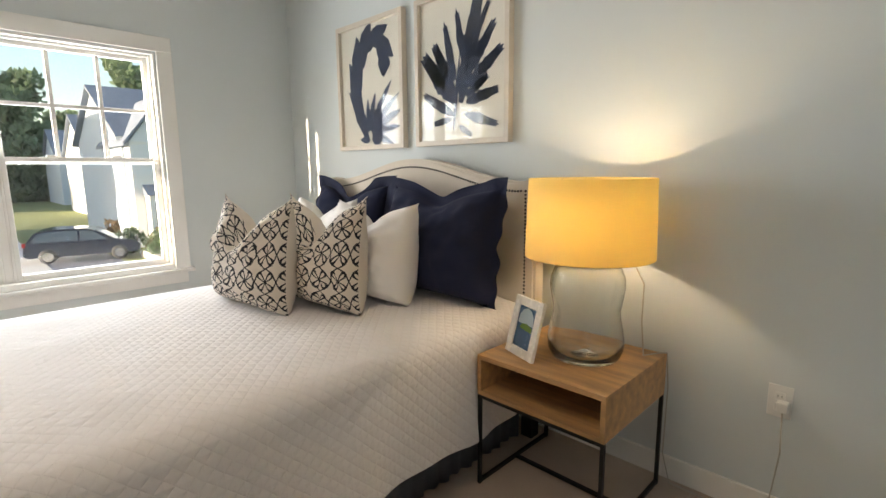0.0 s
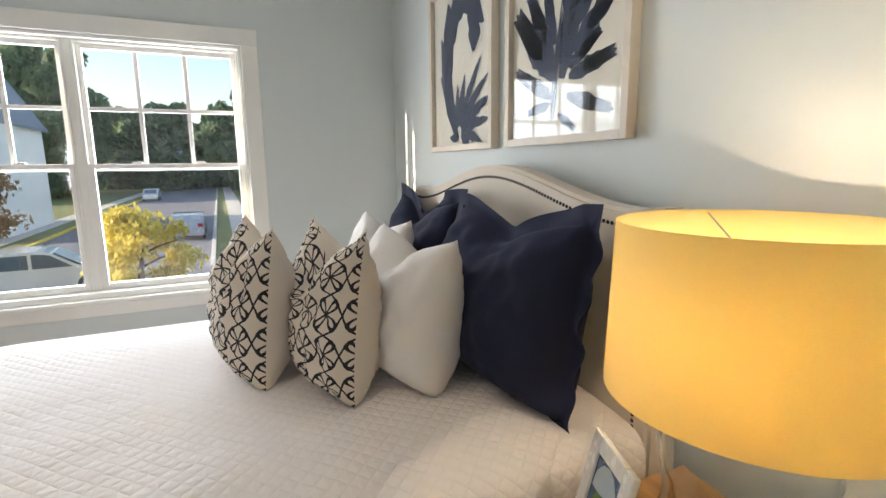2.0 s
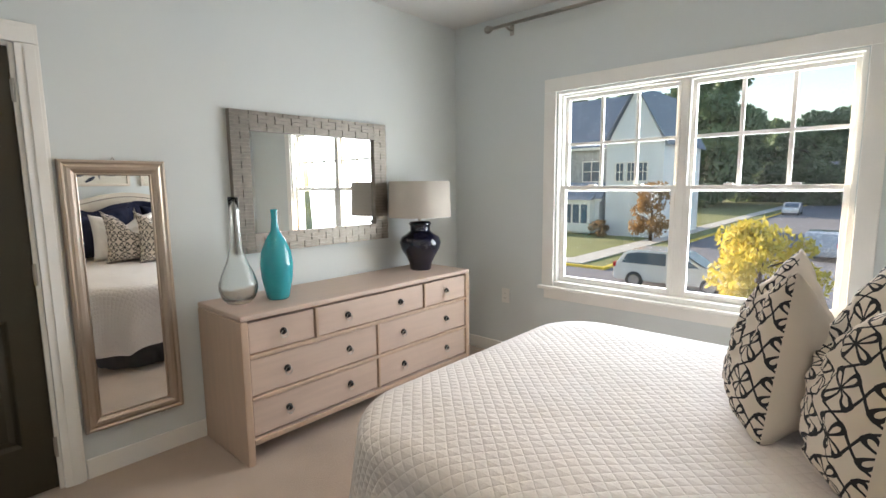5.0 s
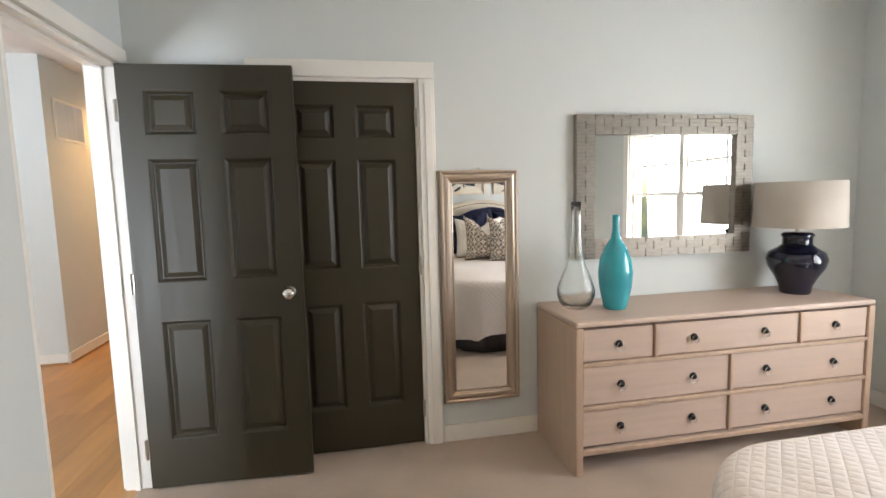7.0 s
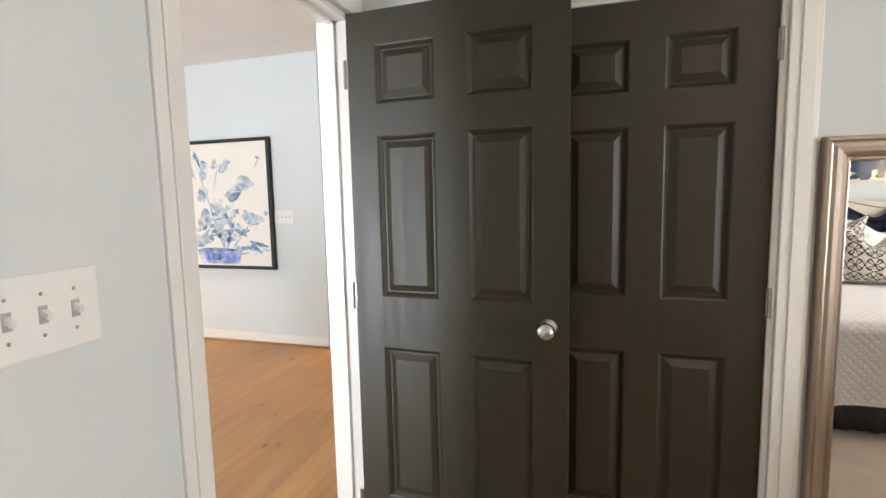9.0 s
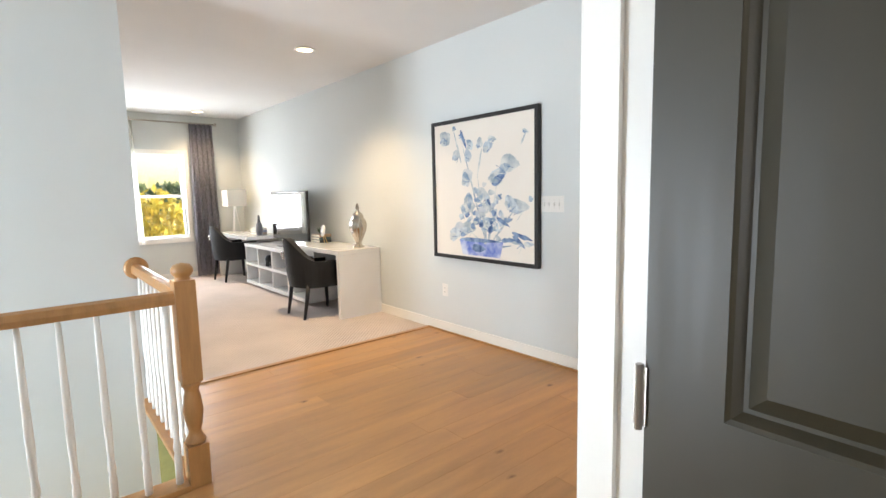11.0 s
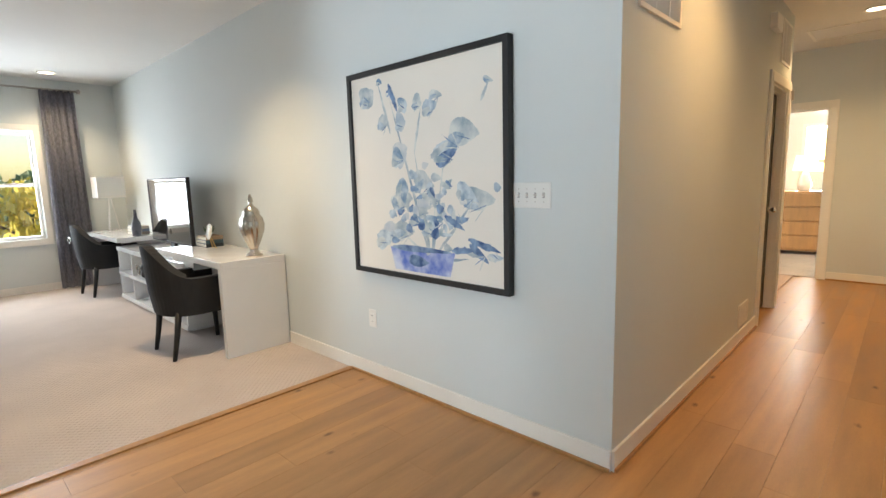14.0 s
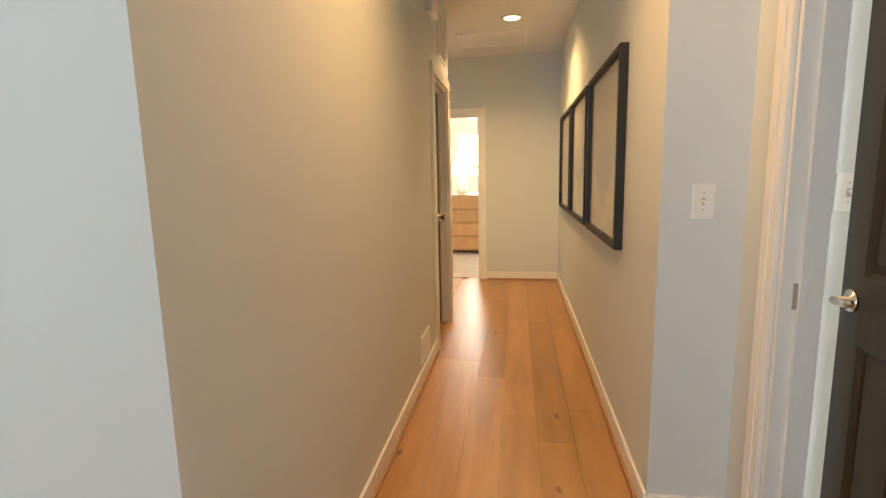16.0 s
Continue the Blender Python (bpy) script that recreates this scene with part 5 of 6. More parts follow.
# vents and small wall things
def vent(name, m, w, h, label, slats):
    root = new(name)
    root.matrix_basis = m
    tagged(root, label, "vent")
    part("backing", bx(-w / 2 + 0.01, w / 2 - 0.01, -0.004, 0, -h / 2 + 0.01, h / 2 - 0.01), SLOT, root)
    for bar in frame_bars(-w / 2, w / 2, -h / 2, h / 2, 0.022, -0.012, 0.0, 0.002):
        part("frame_bar", bar, TRIM, root)
    for k in range(slats):
        x = -w / 2 + 0.022 + (w - 0.044) * (k + 0.5) / slats
        b = bx(-0.004, 0.004, -0.008, 0.004, -h / 2 + 0.02, h / 2 - 0.02)
        bmesh.ops.transform(b, matrix=pose(x, -0.006, 0, 0, 0, 35), verts=b.verts)
        part("slat", b, TRIM, root)
    for k in (1, 2):
        x = -w / 2 + w * k / 3
        part("divider", bx(x - 0.006, x + 0.006, -0.013, -0.001, -h / 2 + 0.02, h / 2 - 0.02), TRIM, root)
    return root


vent("return_vent", pose(C, -4.05, 2.19, 0, 0, -90), 0.50, 0.36, "white return air grille high on the wall", 18)
vent("floor_vent", pose(C, -5.98, 0.22, 0, 0, -90), 0.28, 0.17, "white wall register above the baseboard", 12)
ch = thing("door_chime", (C, -6.42, 2.46), "white door chime box high on the corridor wall", "door chime")
part("cover", bx(-0.05, 0, -0.11, 0.11, -0.06, 0.06, None, 0.01), PLASTIC, ch)
vent("corridor_vent", pose(C, -6.98, 2.40, 0, 0, -90), 0.40, 0.36, "white grille over the corridor door", 14)
th = thing("thermostat", (C + 0.06, -7.47, 1.97), "small grey sensor box on the wall end", "sensor")
part("case", bx(-0.03, 0.03, -0.02, 0.02, 0, 0.09, None, 0.004), BRUSHED, th)
th.matrix_basis = pose(C - 0.012, -7.28, 1.95)
hatch = tagged(new("attic_hatch"), "flush attic hatch panel in the ceiling", "hatch", "", "structure")
part("hatch_panel", bx(1.62, 2.28, -8.52, -8.02, H - 0.006, H - 0.001), CEIL, hatch)
for c in ((1.60, 2.30, -8.54, -8.52), (1.60, 2.30, -8.02, -8.0), (1.60, 1.62, -8.52, -8.02), (2.28, 2.30, -8.52, -8.02)):
    part("hatch_trim", bx(*c, H - 0.012, H - 0.001, None, 0.002), TRIM, hatch)

GLOW = emit("downlight_glow", (1.0, 0.80, 0.52), 6)
# the last one, in the bedroom, is an unseen fixture added for the fill lamp
for x, y in ((4.9, -2.78), (9.0, -2.87), (1.75, -7.6), (1.75, -4.6), (-1.0, 0.2)):
    dl = thing("downlight", (x, y, H), "round recessed ceiling downlight, lit warm", "ceiling light", "recessed downlights")
    part("trim_ring", lathe([(0.07, -0.002), (0.095, -0.002), (0.098, -0.008), (0.075, -0.012), (0.068, -0.004)], 32, cap=False), TRIM, dl, "", True)
    part("lens", lathe([(0.0, -0.004), (0.07, -0.004)], 32, cap=False), GLOW, dl, "glowing lens")
cv = thing("ceiling_vent", (8.95, -1.27, H), "white round ceiling diffuser", "vent")
part("ring", lathe([(0.0, -0.006), (0.07, -0.012), (0.12, -0.006), (0.125, -0.001)], 28, cap=False), TRIM, cv, "", True)


# three framed pictures in the corridor
def corridor_picture(y0, y1):
    root = thing("framed_picture", (CR + 0.001, (y0 + y1) / 2, 0.955), "pale print in a deep black frame", "picture", "three pictures in the corridor")
    hw = (y1 - y0) / 2
    for bar in frame_bars(-hw, hw, 0, 0.945, 0.03, 0.0, 0.04, 0.002):
        bmesh.ops.transform(bar, matrix=pose(0, 0, 0, 0, 0, -90), verts=bar.verts)
        part("frame_bar", bar, BLACKWOOD, root)
    part("sheet", bx(0.004, 0.012, -hw + 0.03, hw - 0.03, 0.03, 0.915), PAPER, root)
    bm = bmesh.new()
    for k in range(9):
        blade(bm, 0, 0.16, -0.8 + 0.2 * k, 0.5, 0.05, 40 + k, y=-0.0130 - 0.0001 * k)
    bmesh.ops.transform(bm, matrix=pose(0, 0, 0, 0, 0, 90), verts=bm.verts)
    part("print_motif", bm, mat("pale_wash", (0.62, 0.60, 0.52), 0.9, vary=0.1, bump=0), root)
    gl = part("picture_glass", bx(0.02, 0.0215, -hw + 0.03, hw - 0.03, 0.03, 0.915), PICGLASS, root)
    gl.visible_shadow = False


corridor_picture(-6.35, -5.33)
corridor_picture(-7.43, -6.45)
corridor_picture(-8.52, -7.52)

# far bedroom, seen through the corridor's end door
fd = thing("dresser", (2.62, -11.2, 0.004), "blond wood chest with curved drawer fronts", "dresser")
part("body", bx(-0.45, 0.45, -0.25, 0.25, 0.06, 0.98, None, 0.01), PLANK, fd)
for k in range(4):
    part("drawer", bx(-0.43, 0.43, 0.24, 0.275, 0.09 + 0.22 * k, 0.29 + 0.22 * k, None, 0.012), PLANK, fd)
for x in (-0.4, 0.4):
    for y in (-0.2, 0.2):
        part("foot", bx(x - 0.03, x + 0.03, y - 0.03, y + 0.03, 0, 0.06), BLACKWOOD, fd)
fl = thing("table_lamp", (2.62, -11.2, 0.984), "lit table lamp with a cream shade", "lamp")
part("base", lathe([(0.0, 0), (0.07, 0), (0.1, 0.1), (0.05, 0.25), (0.02, 0.33)], 24), LACQUER, fl, "", True)
part("shade", lathe([(0.17, 0.32), (0.13, 0.55), (0.128, 0.55), (0.168, 0.32)], 32, cap=False), emit("lit_cream_shade", (1.0, 0.8, 0.45), 1.2), fl, "", True)

# ---- loft ----
desk = thing("desk", (5.78, -3.385, 0.006), "white lacquer desk with a waterfall end", "desk", "white desks in the loft")
part("top", bx(-0.70, 0.70, -0.26, 0.26, 0.69, 0.742, None, 0.003), LACQUER, desk)
part("end_panel", bx(-0.70, -0.648, -0.26, 0.26, 0, 0.69, None, 0.003), LACQUER, desk)
part("drawer_box", bx(0.0, 0.5, -0.24, 0.2, 0.60, 0.689, None, 0.003), LACQUER, desk)
part("back_panel", bx(-0.648, 0.70, -0.255, -0.235, 0.25, 0.689), LACQUER, desk)
desk2 = thing("desk", (8.60, -3.385, 0.006), "white lacquer desk at the loft's far end", "desk", "white desks in the loft")
part("top", bx(-0.72, 0.72, -0.26, 0.26, 0.69, 0.742, None, 0.003), LACQUER, desk2)
part("end_panel", bx(0.668, 0.72, -0.26, 0.26, 0, 0.69, None, 0.003), LACQUER, desk2)
part("back_panel", bx(-0.72, 0.668, -0.255, -0.235, 0.25, 0.689), LACQUER, desk2)
mu = thing("media_shelf", (7.05, -3.40, 0.006), "low white open shelf unit between the desks", "shelf")
for z0, z1 in ((0.03, 0.075), (0.31, 0.345), (0.59, 0.635)):
    part("shelf", bx(-1.05, 1.05, -0.24, 0.24, z0, z1, None, 0.002), LACQUER, mu)
for x in (-1.05, -0.52, 0.0, 0.52, 1.02):
    part("upright", bx(x, x + 0.03, -0.23, 0.23, 0.075, 0.59), LACQUER, mu)
part("plinth", bx(-0.98, 0.98, -0.2, 0.18, 0, 0.03), LACQUER, mu)
part("back_panel", bx(-1.02, 1.02, -0.24, -0.231, 0.08, 0.585), LACQUER, mu)
ele = thing("figurine", (7.35, -3.25, 0.351), "small black elephant figurine on the shelf", "figurine")
eb = lathe([(0.0, 0.05), (0.05, 0.06), (0.06, 0.11), (0.04, 0.15), (0.0, 0.16)], 16, cap=False)
for x in (-0.03, 0.03):
    for y in (-0.03, 0.03):
        tube([(x, y, 0), (x, y, 0.08)], 0.016, 8, eb)
tube([(0.05, 0, 0.12), (0.1, 0, 0.1), (0.11, 0, 0.03)], [0.03, 0.018, 0.01], 8, eb)
part("body", eb, BLACKWOOD, ele, "", True)
tv = thing("television", (6.92, -3.40, 0.641), "flat screen television reflecting the windows", "television")
part("panel", bx(-0.58, 0.58, -0.02, 0.015, 0.10, 0.76, None, 0.006), BLACKWOOD, tv)
part("screen", bx(-0.565, 0.565, 0.0152, 0.017, 0.115, 0.745), SCREEN, tv, "glossy dark screen")
part("neck", bx(-0.06, 0.06, -0.03, 0.0, 0.015, 0.12), BLACKWOOD, tv)
part("foot", bx(-0.25, 0.25, -0.1, 0.1, 0, 0.015, None, 0.004), BLACKWOOD, tv)
urn = thing("urn", (5.20, -3.45, 0.748), "lidded silver mercury glass urn", "urn")
prof = [(0.0, 0), (0.065, 0), (0.068, 0.012), (0.045, 0.025), (0.03, 0.05), (0.035, 0.07), (0.06, 0.13), (0.085, 0.2), (0.092, 0.26), (0.08, 0.31), (0.062, 0.335), (0.066, 0.345), (0.055, 0.375), (0.025, 0.4), (0.014, 0.42), (0.022, 0.44), (0.016, 0.465), (0.008, 0.49), (0.0, 0.495)]
ub = lathe(prof, 36, cap=False)
for v in ub.verts:
    an = math.atan2(v.co.y, v.co.x)
    if 0.05 < v.co.z < 0.33:
        k = 1 + 0.07 * math.cos(9 * an + v.co.z * 6)
        v.co.x *= k
        v.co.y *= k
part("urn_body", ub, SILVER, urn, "", True)
for k, (c, dx) in enumerate((((0.03, 0.04, 0.05), 0.0), ((0.05, 0.10, 0.12), 0.006), ((0.28, 0.2, 0.13), -0.005))):
    bk = thing("book", (6.2, -3.5, 0.748 + 0.034 * k), "hardback book in a small stack on the desk", "book", "books on the near desk")
    part("cover", bx(-0.11 + dx, 0.11 + dx, -0.08, 0.08, 0, 0.033, None, 0.002), mat("book_cloth", c, 0.6), bk)
    part("pages", bx(-0.106 + dx, 0.1125 + dx, -0.076, 0.082, 0.005, 0.028), PAPER, bk)
for k, c in enumerate(((0.25, 0.2, 0.16), (0.16, 0.2, 0.28), (0.5, 0.46, 0.4))):
    bk = thing("book", (8.25, -3.45, 0.748 + 0.034 * k), "hardback book stacked on the far desk", "book", "books on the far desk")
    part("cover", bx(-0.12, 0.12, -0.085, 0.085, 0, 0.033, None, 0.002), mat("book_cloth", c, 0.6), bk)
    part("pages", bx(-0.116, 0.1225, -0.08, 0.087, 0.005, 0.028), PAPER, bk)
ck = thing("desk_clock", (5.98, -3.42, 0.748), "small white oval clock on a brass stand", "clock")
fc = lathe([(0.0, 0.0), (0.05, 0.0), (0.054, 0.006), (0.05, 0.014), (0.0, 0.014)], 28, cap=False)
bmesh.ops.transform(fc, matrix=pose(0, 0, 0.155, 80, 0, 180) @ Matrix.Diagonal((1, 1.35, 1, 1)), verts=fc.verts)
part("face", fc, LACQUER, ck, "", True)
part("stand", tube([(-0.035, -0.03, 0.004), (-0.02, 0, 0.1), (0.02, 0, 0.1), (0.035, -0.03, 0.004)], 0.005, 8), mat("brass", (0.6, 0.42, 0.18), 0.3, 1.0, bump=0), ck)
sp = thing("plant", (6.2, -3.5, 0.85), "small succulent on the books", "plant")
sb = bmesh.new()
for k in range(16):
    an = k * 2.4
    tube([(0, 0, 0.0), (0.03 * math.cos(an), 0.03 * math.sin(an), 0.03 + 0.002 * k), (0.05 * math.cos(an), 0.05 * math.sin(an), 0.05 + 0.003 * k)], [0.008, 0.007, 0.001], 5, sb)
part("leaves", sb, mat("succulent", (0.07, 0.12, 0.06), 0.6), sp, "", True)
vb = thing("vase", (7.98, -3.36, 0.748), "grey ceramic bottle vase", "vase")
part("vase_body", lathe([(0.0, 0), (0.045, 0), (0.055, 0.08), (0.045, 0.16), (0.018, 0.22), (0.014, 0.3), (0.018, 0.31)], 24), mat("grey_glaze", (0.12, 0.12, 0.14), 0.3), vb, "", True)
tl = thing("table_lamp", (9.12, -3.38, 0.748), "white tripod table lamp with a square shade", "lamp")
for k in range(3):
    an = k * 2.094 + 0.4
    part("leg", tube([(0.08 * math.cos(an), 0.08 * math.sin(an), 0), (0.01 * math.cos(an), 0.01 * math.sin(an), 0.46)], 0.008, 8), LACQUER, tl)
sq = bmesh.new()
for c in ((-0.155, -0.152, -0.155, 0.155), (0.152, 0.155, -0.155, 0.155), (-0.152, 0.152, -0.155, -0.152), (-0.152, 0.152, 0.152, 0.155)):
    bx(*c, 0.44, 0.71, sq)
part("shade", sq, SHEER, tl, "square white shade")


def arm_chair(at, rz):
    ch = thing("armchair", at, "black velvet tub desk chair with a silver ring pull", "chair", "black chairs at the desks", rz)
    part("seat", bx(-0.24, 0.24, -0.27, 0.22, 0.36, 0.49, None, 0.035), BLACKCLOTH, ch, "", True)
    bm = bmesh.new()
    cols = []
    n = 24
    for i in range(n + 1):
        a2 = math.pi * (-0.02 + 1.04 * i / n)
        x, y = 0.29 * math.cos(a2), 0.02 + 0.27 * math.sin(a2) ** 0.7 if math.sin(a2) > 0 else 0.02
        back = max(0, math.sin(a2)) ** 3
        if i in (0, n):
            y = -0.24
        topz = 0.62 + 0.26 * back
        lean = 0.06 * back
        cols.append([(x, y, 0.34), (x * 1.02, y + lean * 0.5, 0.5), (x * 1.03, y + lean, topz), (x * 0.80, (y - 0.065) * 0.98 + lean if back > 0.05 else y, topz), (x * 0.80, y - 0.065 if back > 0.05 else y, 0.46)])
    vs = [[bm.verts.new(p) for p in c] for c in cols]
    for a, b in zip(vs, vs[1:]):
        for k in range(4):
            bm.faces.new((a[k], b[k], b[k + 1], a[k + 1]))
    for c in (vs[0], vs[-1]):
        bm.faces.new(c)
    part("backrest", bm, BLACKCLOTH, ch, "curved tub back and arms", False)
    for x in (-0.21, 0.21):
        for y, s in ((-0.22, -0.01), (0.2, 0.06)):
            part("leg", tube([(x, y, 0.37), (x, y + s * 0.4, 0.2), (x, y + s, 0.0)], [0.026, 0.022, 0.016], 8), BLACKWOOD, ch, "", True)
    ring = [(0.035 * math.cos(t * 0.3927), 0.375 + 0.004, 0.70 + 0.035 * math.sin(t * 0.3927)) for t in range(17)]
    part("ring_pull", tube(ring, 0.006, 8), CHROME, ch, "silver ring pull", True)
    return ch


first = arm_chair((5.57, -3.10, 0.006), 0)
copy_thing(first, pose(8.72, -3.20, 0.006, 0, 0, 6))

ot = thing("ottoman", (6.85, -1.02, 0.006), "round tufted cream ottoman on a black metal frame", "ottoman")
ob_ = lathe([(0.0, 0.33), (0.52, 0.33), (0.56, 0.36), (0.56, 0.42), (0.52, 0.455), (0.36, 0.462), (0.18, 0.455), (0.0, 0.46)], 48, cap=False)
part("cushion", ob_, LINEN, ot, "tufted cream cushion", True)
for k in range(12):
    an = k * 0.5236
    for r in ((0.34,) if k % 2 else (0.34, 0.16)):
        part("button", lathe([(0.016, 0.458), (0.01, 0.468), (0.0, 0.47)], 8, (r * math.cos(an), r * math.sin(an), 0), cap=False), LINEN, ot)
part("rim", lathe([(0.52, 0.30), (0.565, 0.30), (0.565, 0.335), (0.52, 0.335)], 48, cap=False), BLACKM, ot, "black metal rim")
for k in range(4):
    an = k * 1.571 + 0.6
    c, s = math.cos(an), math.sin(an)
    part("leg", tube([(0.5 * c, 0.5 * s, 0.31), (0.46 * c, 0.46 * s, 0.0)], 0.016, 8), BLACKM, ot)
    part("brace", tube([(0.46 * c, 0.46 * s, 0.12), (0, 0, 0.12)], 0.009, 6), BLACKM, ot)
tr = thing("tray", (6.75, -1.05, 0.472), "round black tray with white dishes on the ottoman", "tray")
part("tray_base", lathe([(0.0, 0.0), (0.2, 0.0), (0.21, 0.03), (0.2, 0.03), (0.19, 0.008), (0.0, 0.008)], 36, cap=False), BLACKWOOD, tr, "", True)
dish = thing("bowl", (6.72, -1.02, 0.482), "small white bowl on the tray", "bowl")
part("bowl_body", lathe([(0.03, 0), (0.05, 0.02), (0.065, 0.05), (0.06, 0.05), (0.045, 0.022), (0.0, 0.008)], 24, cap=False), LACQUER, dish, "", True)


def curtain(name, y0, y1, z0, z1, material, label, flare=1.0):
    root = thing(name, (FAR - 0.10, (y0 + y1) / 2, 0), label, "curtain", "loft curtains")
    bm = bmesh.new()
    hw = (y1 - y0) / 2
    n, m = 60, 10
    rows = []
    for j in range(m + 1):
        f = j / m
        z = z1 + (z0 - z1) * f
        rows.append([bm.verts.new((0.028 * math.sin(i / n * 2 * math.pi * 5 + 0.6 * math.sin(f * 2)) * (0.7 + 0.5 * f), (-hw + 2 * hw * i / n) * (1 + (flare - 1) * f), z)) for i in range(n + 1)])
    for a, b in zip(rows, rows[1:]):
        for i in range(n):
            bm.faces.new((a[i], a[i + 1], b[i + 1], b[i]))
    bmesh.ops.solidify(bm, geom=bm.faces[:], thickness=0.003)
    part("cloth", bm, material, root, "", True)
    for k in range(5):
        yy = -hw + 2 * hw * (k + 0.5) / 5
        ring = [(0.02 * math.cos(t * 0.7854), yy, z1 + 0.004 + 0.02 * math.sin(t * 0.7854)) for t in range(9)]
        part("grommet", tube(ring, 0.004, 6), BRUSHED, root)


curtain("dark_curtain", -3.19, -2.83, 0.02, 2.56, TWEED, "charcoal woven floor-length curtain", 1.15)
curtain("sheer_curtain", -2.02, -1.75, 0.62, 2.585, SHEER, "white sheer panel hanging to the sill", 1.35)
curtain("sheer_curtain", -1.02, -0.72, 0.62, 2.585, SHEER, "white sheer panel at the window's end", 1.3)
rod2 = thing("curtain_rod", (FAR, -1.5, 2.565), "brushed nickel curtain rod in the loft", "curtain rod")
part("pole", tube([(-0.10, -1.72, 0), (-0.10, 1.9, 0)], 0.012, 12), BRUSHED, rod2, "", True)
part("finial", lathe([(0.0, -0.03), (0.02, -0.022), (0.026, 0), (0.02, 0.022), (0.0, 0.03)], 16, (-0.10, -1.74, 0), cap=False), BRUSHED, rod2, "", True)
for y in (-1.66, 1.8):
    part("bracket", tube([(0, y, -0.01), (-0.10, y, -0.01)], 0.007, 8), BRUSHED, rod2)

# ---- outdoors ----
G = -3.0
GRASS = mat("lawn", (0.20, 0.22, 0.08), 0.95, vary=0.35, scale=0.4, grain=6, bump=0.3, dist=0.05)
ASPHALT = mat("asphalt", (0.20, 0.20, 0.23), 0.9, vary=0.2, scale=0.5, grain=20, bump=0.2)
CONC = mat("concrete", (0.55, 0.53, 0.50), 0.9, vary=0.12, scale=1.2, grain=20, bump=0.1)
KERB = mat("yellow_kerb", (0.75, 0.55, 0.06), 0.7, vary=0.2, scale=2, bump=0.1)
SIDING = mat("white_siding", (0.80, 0.82, 0.84), 0.6, vary=0.05, scale=1, bump=0.05)
SIDINGB = mat("blue_siding", (0.55, 0.63, 0.72), 0.6, vary=0.05, scale=1, bump=0.05)
STONE = mat("stone_veneer", (0.44, 0.44, 0.44), 0.9, vary=0.4, scale=3, grain=9, bump=0.4)
# roof colour made paler and bluer to take in the reflected sky
ROOF = mat("slate_shingle", (0.20, 0.23, 0.29), 0.7, vary=0.25, scale=2, grain=14, bump=0.3, dist=0.02)
HOUSEWIN = mat("house_glass", (0.10, 0.14, 0.19), 0.08, vary=0.2, scale=2, bump=0)
BARK = mat("bark", (0.09, 0.065, 0.045), 0.95, vary=0.3, bump=0.5)


def leaf_cloth(name, color, vary, scale):
    """Thin leaves that pass a part of the light on."""
    m = mat(name, color, 0.7, vary=vary, scale=scale, grain=4, bump=0)
    nt = m.node_tree
    p = nt.nodes["Principled BSDF"]
    t = nt.nodes.new("ShaderNodeBsdfTranslucent")
    nt.links.new(p.inputs["Base Color"].links[0].from_socket, t.inputs[0])
    mx = nt.nodes.new("ShaderNodeMixShader")
    mx.inputs[0].default_value = 0.4
    nt.links.new(p.outputs[0], mx.inputs[1])
    nt.links.new(t.outputs[0], mx.inputs[2])
    nt.links.new(mx.outputs[0], nt.nodes["Material Output"].inputs[0])
    return m


LEAF = [leaf_cloth("dark_foliage", (0.17, 0.24, 0.13), 0.5, 0.5), leaf_cloth("yellow_foliage", (0.62, 0.52, 0.10), 0.35, 1.5), leaf_cloth("rust_foliage", (0.30, 0.19, 0.09), 0.35, 1.5)]
structure("ground", bx(-900, 900, -900, 900, G - 0.3, G), GRASS, "mown lawn reaching to the horizon", "ground")
structure("road", bx(-160, -24, -9.0, 0.4, G, G + 0.02), ASPHALT, "grey asphalt street running away", "road")
structure("road", bx(-24, -15.5, -70, 5.2, G, G + 0.022), ASPHALT, "grey asphalt cross street", "road")
structure("pavement", bx(-160, -25, 1.6, 3.2, G, G + 0.06), CONC, "concrete footpath along the street", "pavement")
structure("pavement", bx(-160, -25, -12.2, -10.8, G, G + 0.06), CONC, "concrete footpath beyond the street", "pavement")
structure("pavement", bx(-26.6, -25.3, -70, -12.2, G, G + 0.06), CONC, "concrete footpath by the cross street", "pavement")
structure("kerb", bx(-160, -24, -9.25, -9.0, G, G + 0.14, None, 0.02), KERB, "yellow painted kerb", "kerb")
structure("kerb", bx(-24.25, -24, -70, -9.25, G, G + 0.14, None, 0.02), KERB, "yellow painted kerb", "kerb")
structure("kerb", bx(-160, -24, 0.4, 0.62, G, G + 0.12, None, 0.02), CONC, "concrete kerb", "kerb")
structure("driveway", bx(-33, -24, 3.2, 6.0, G, G + 0.03), ASPHALT, "asphalt driveway", "road")


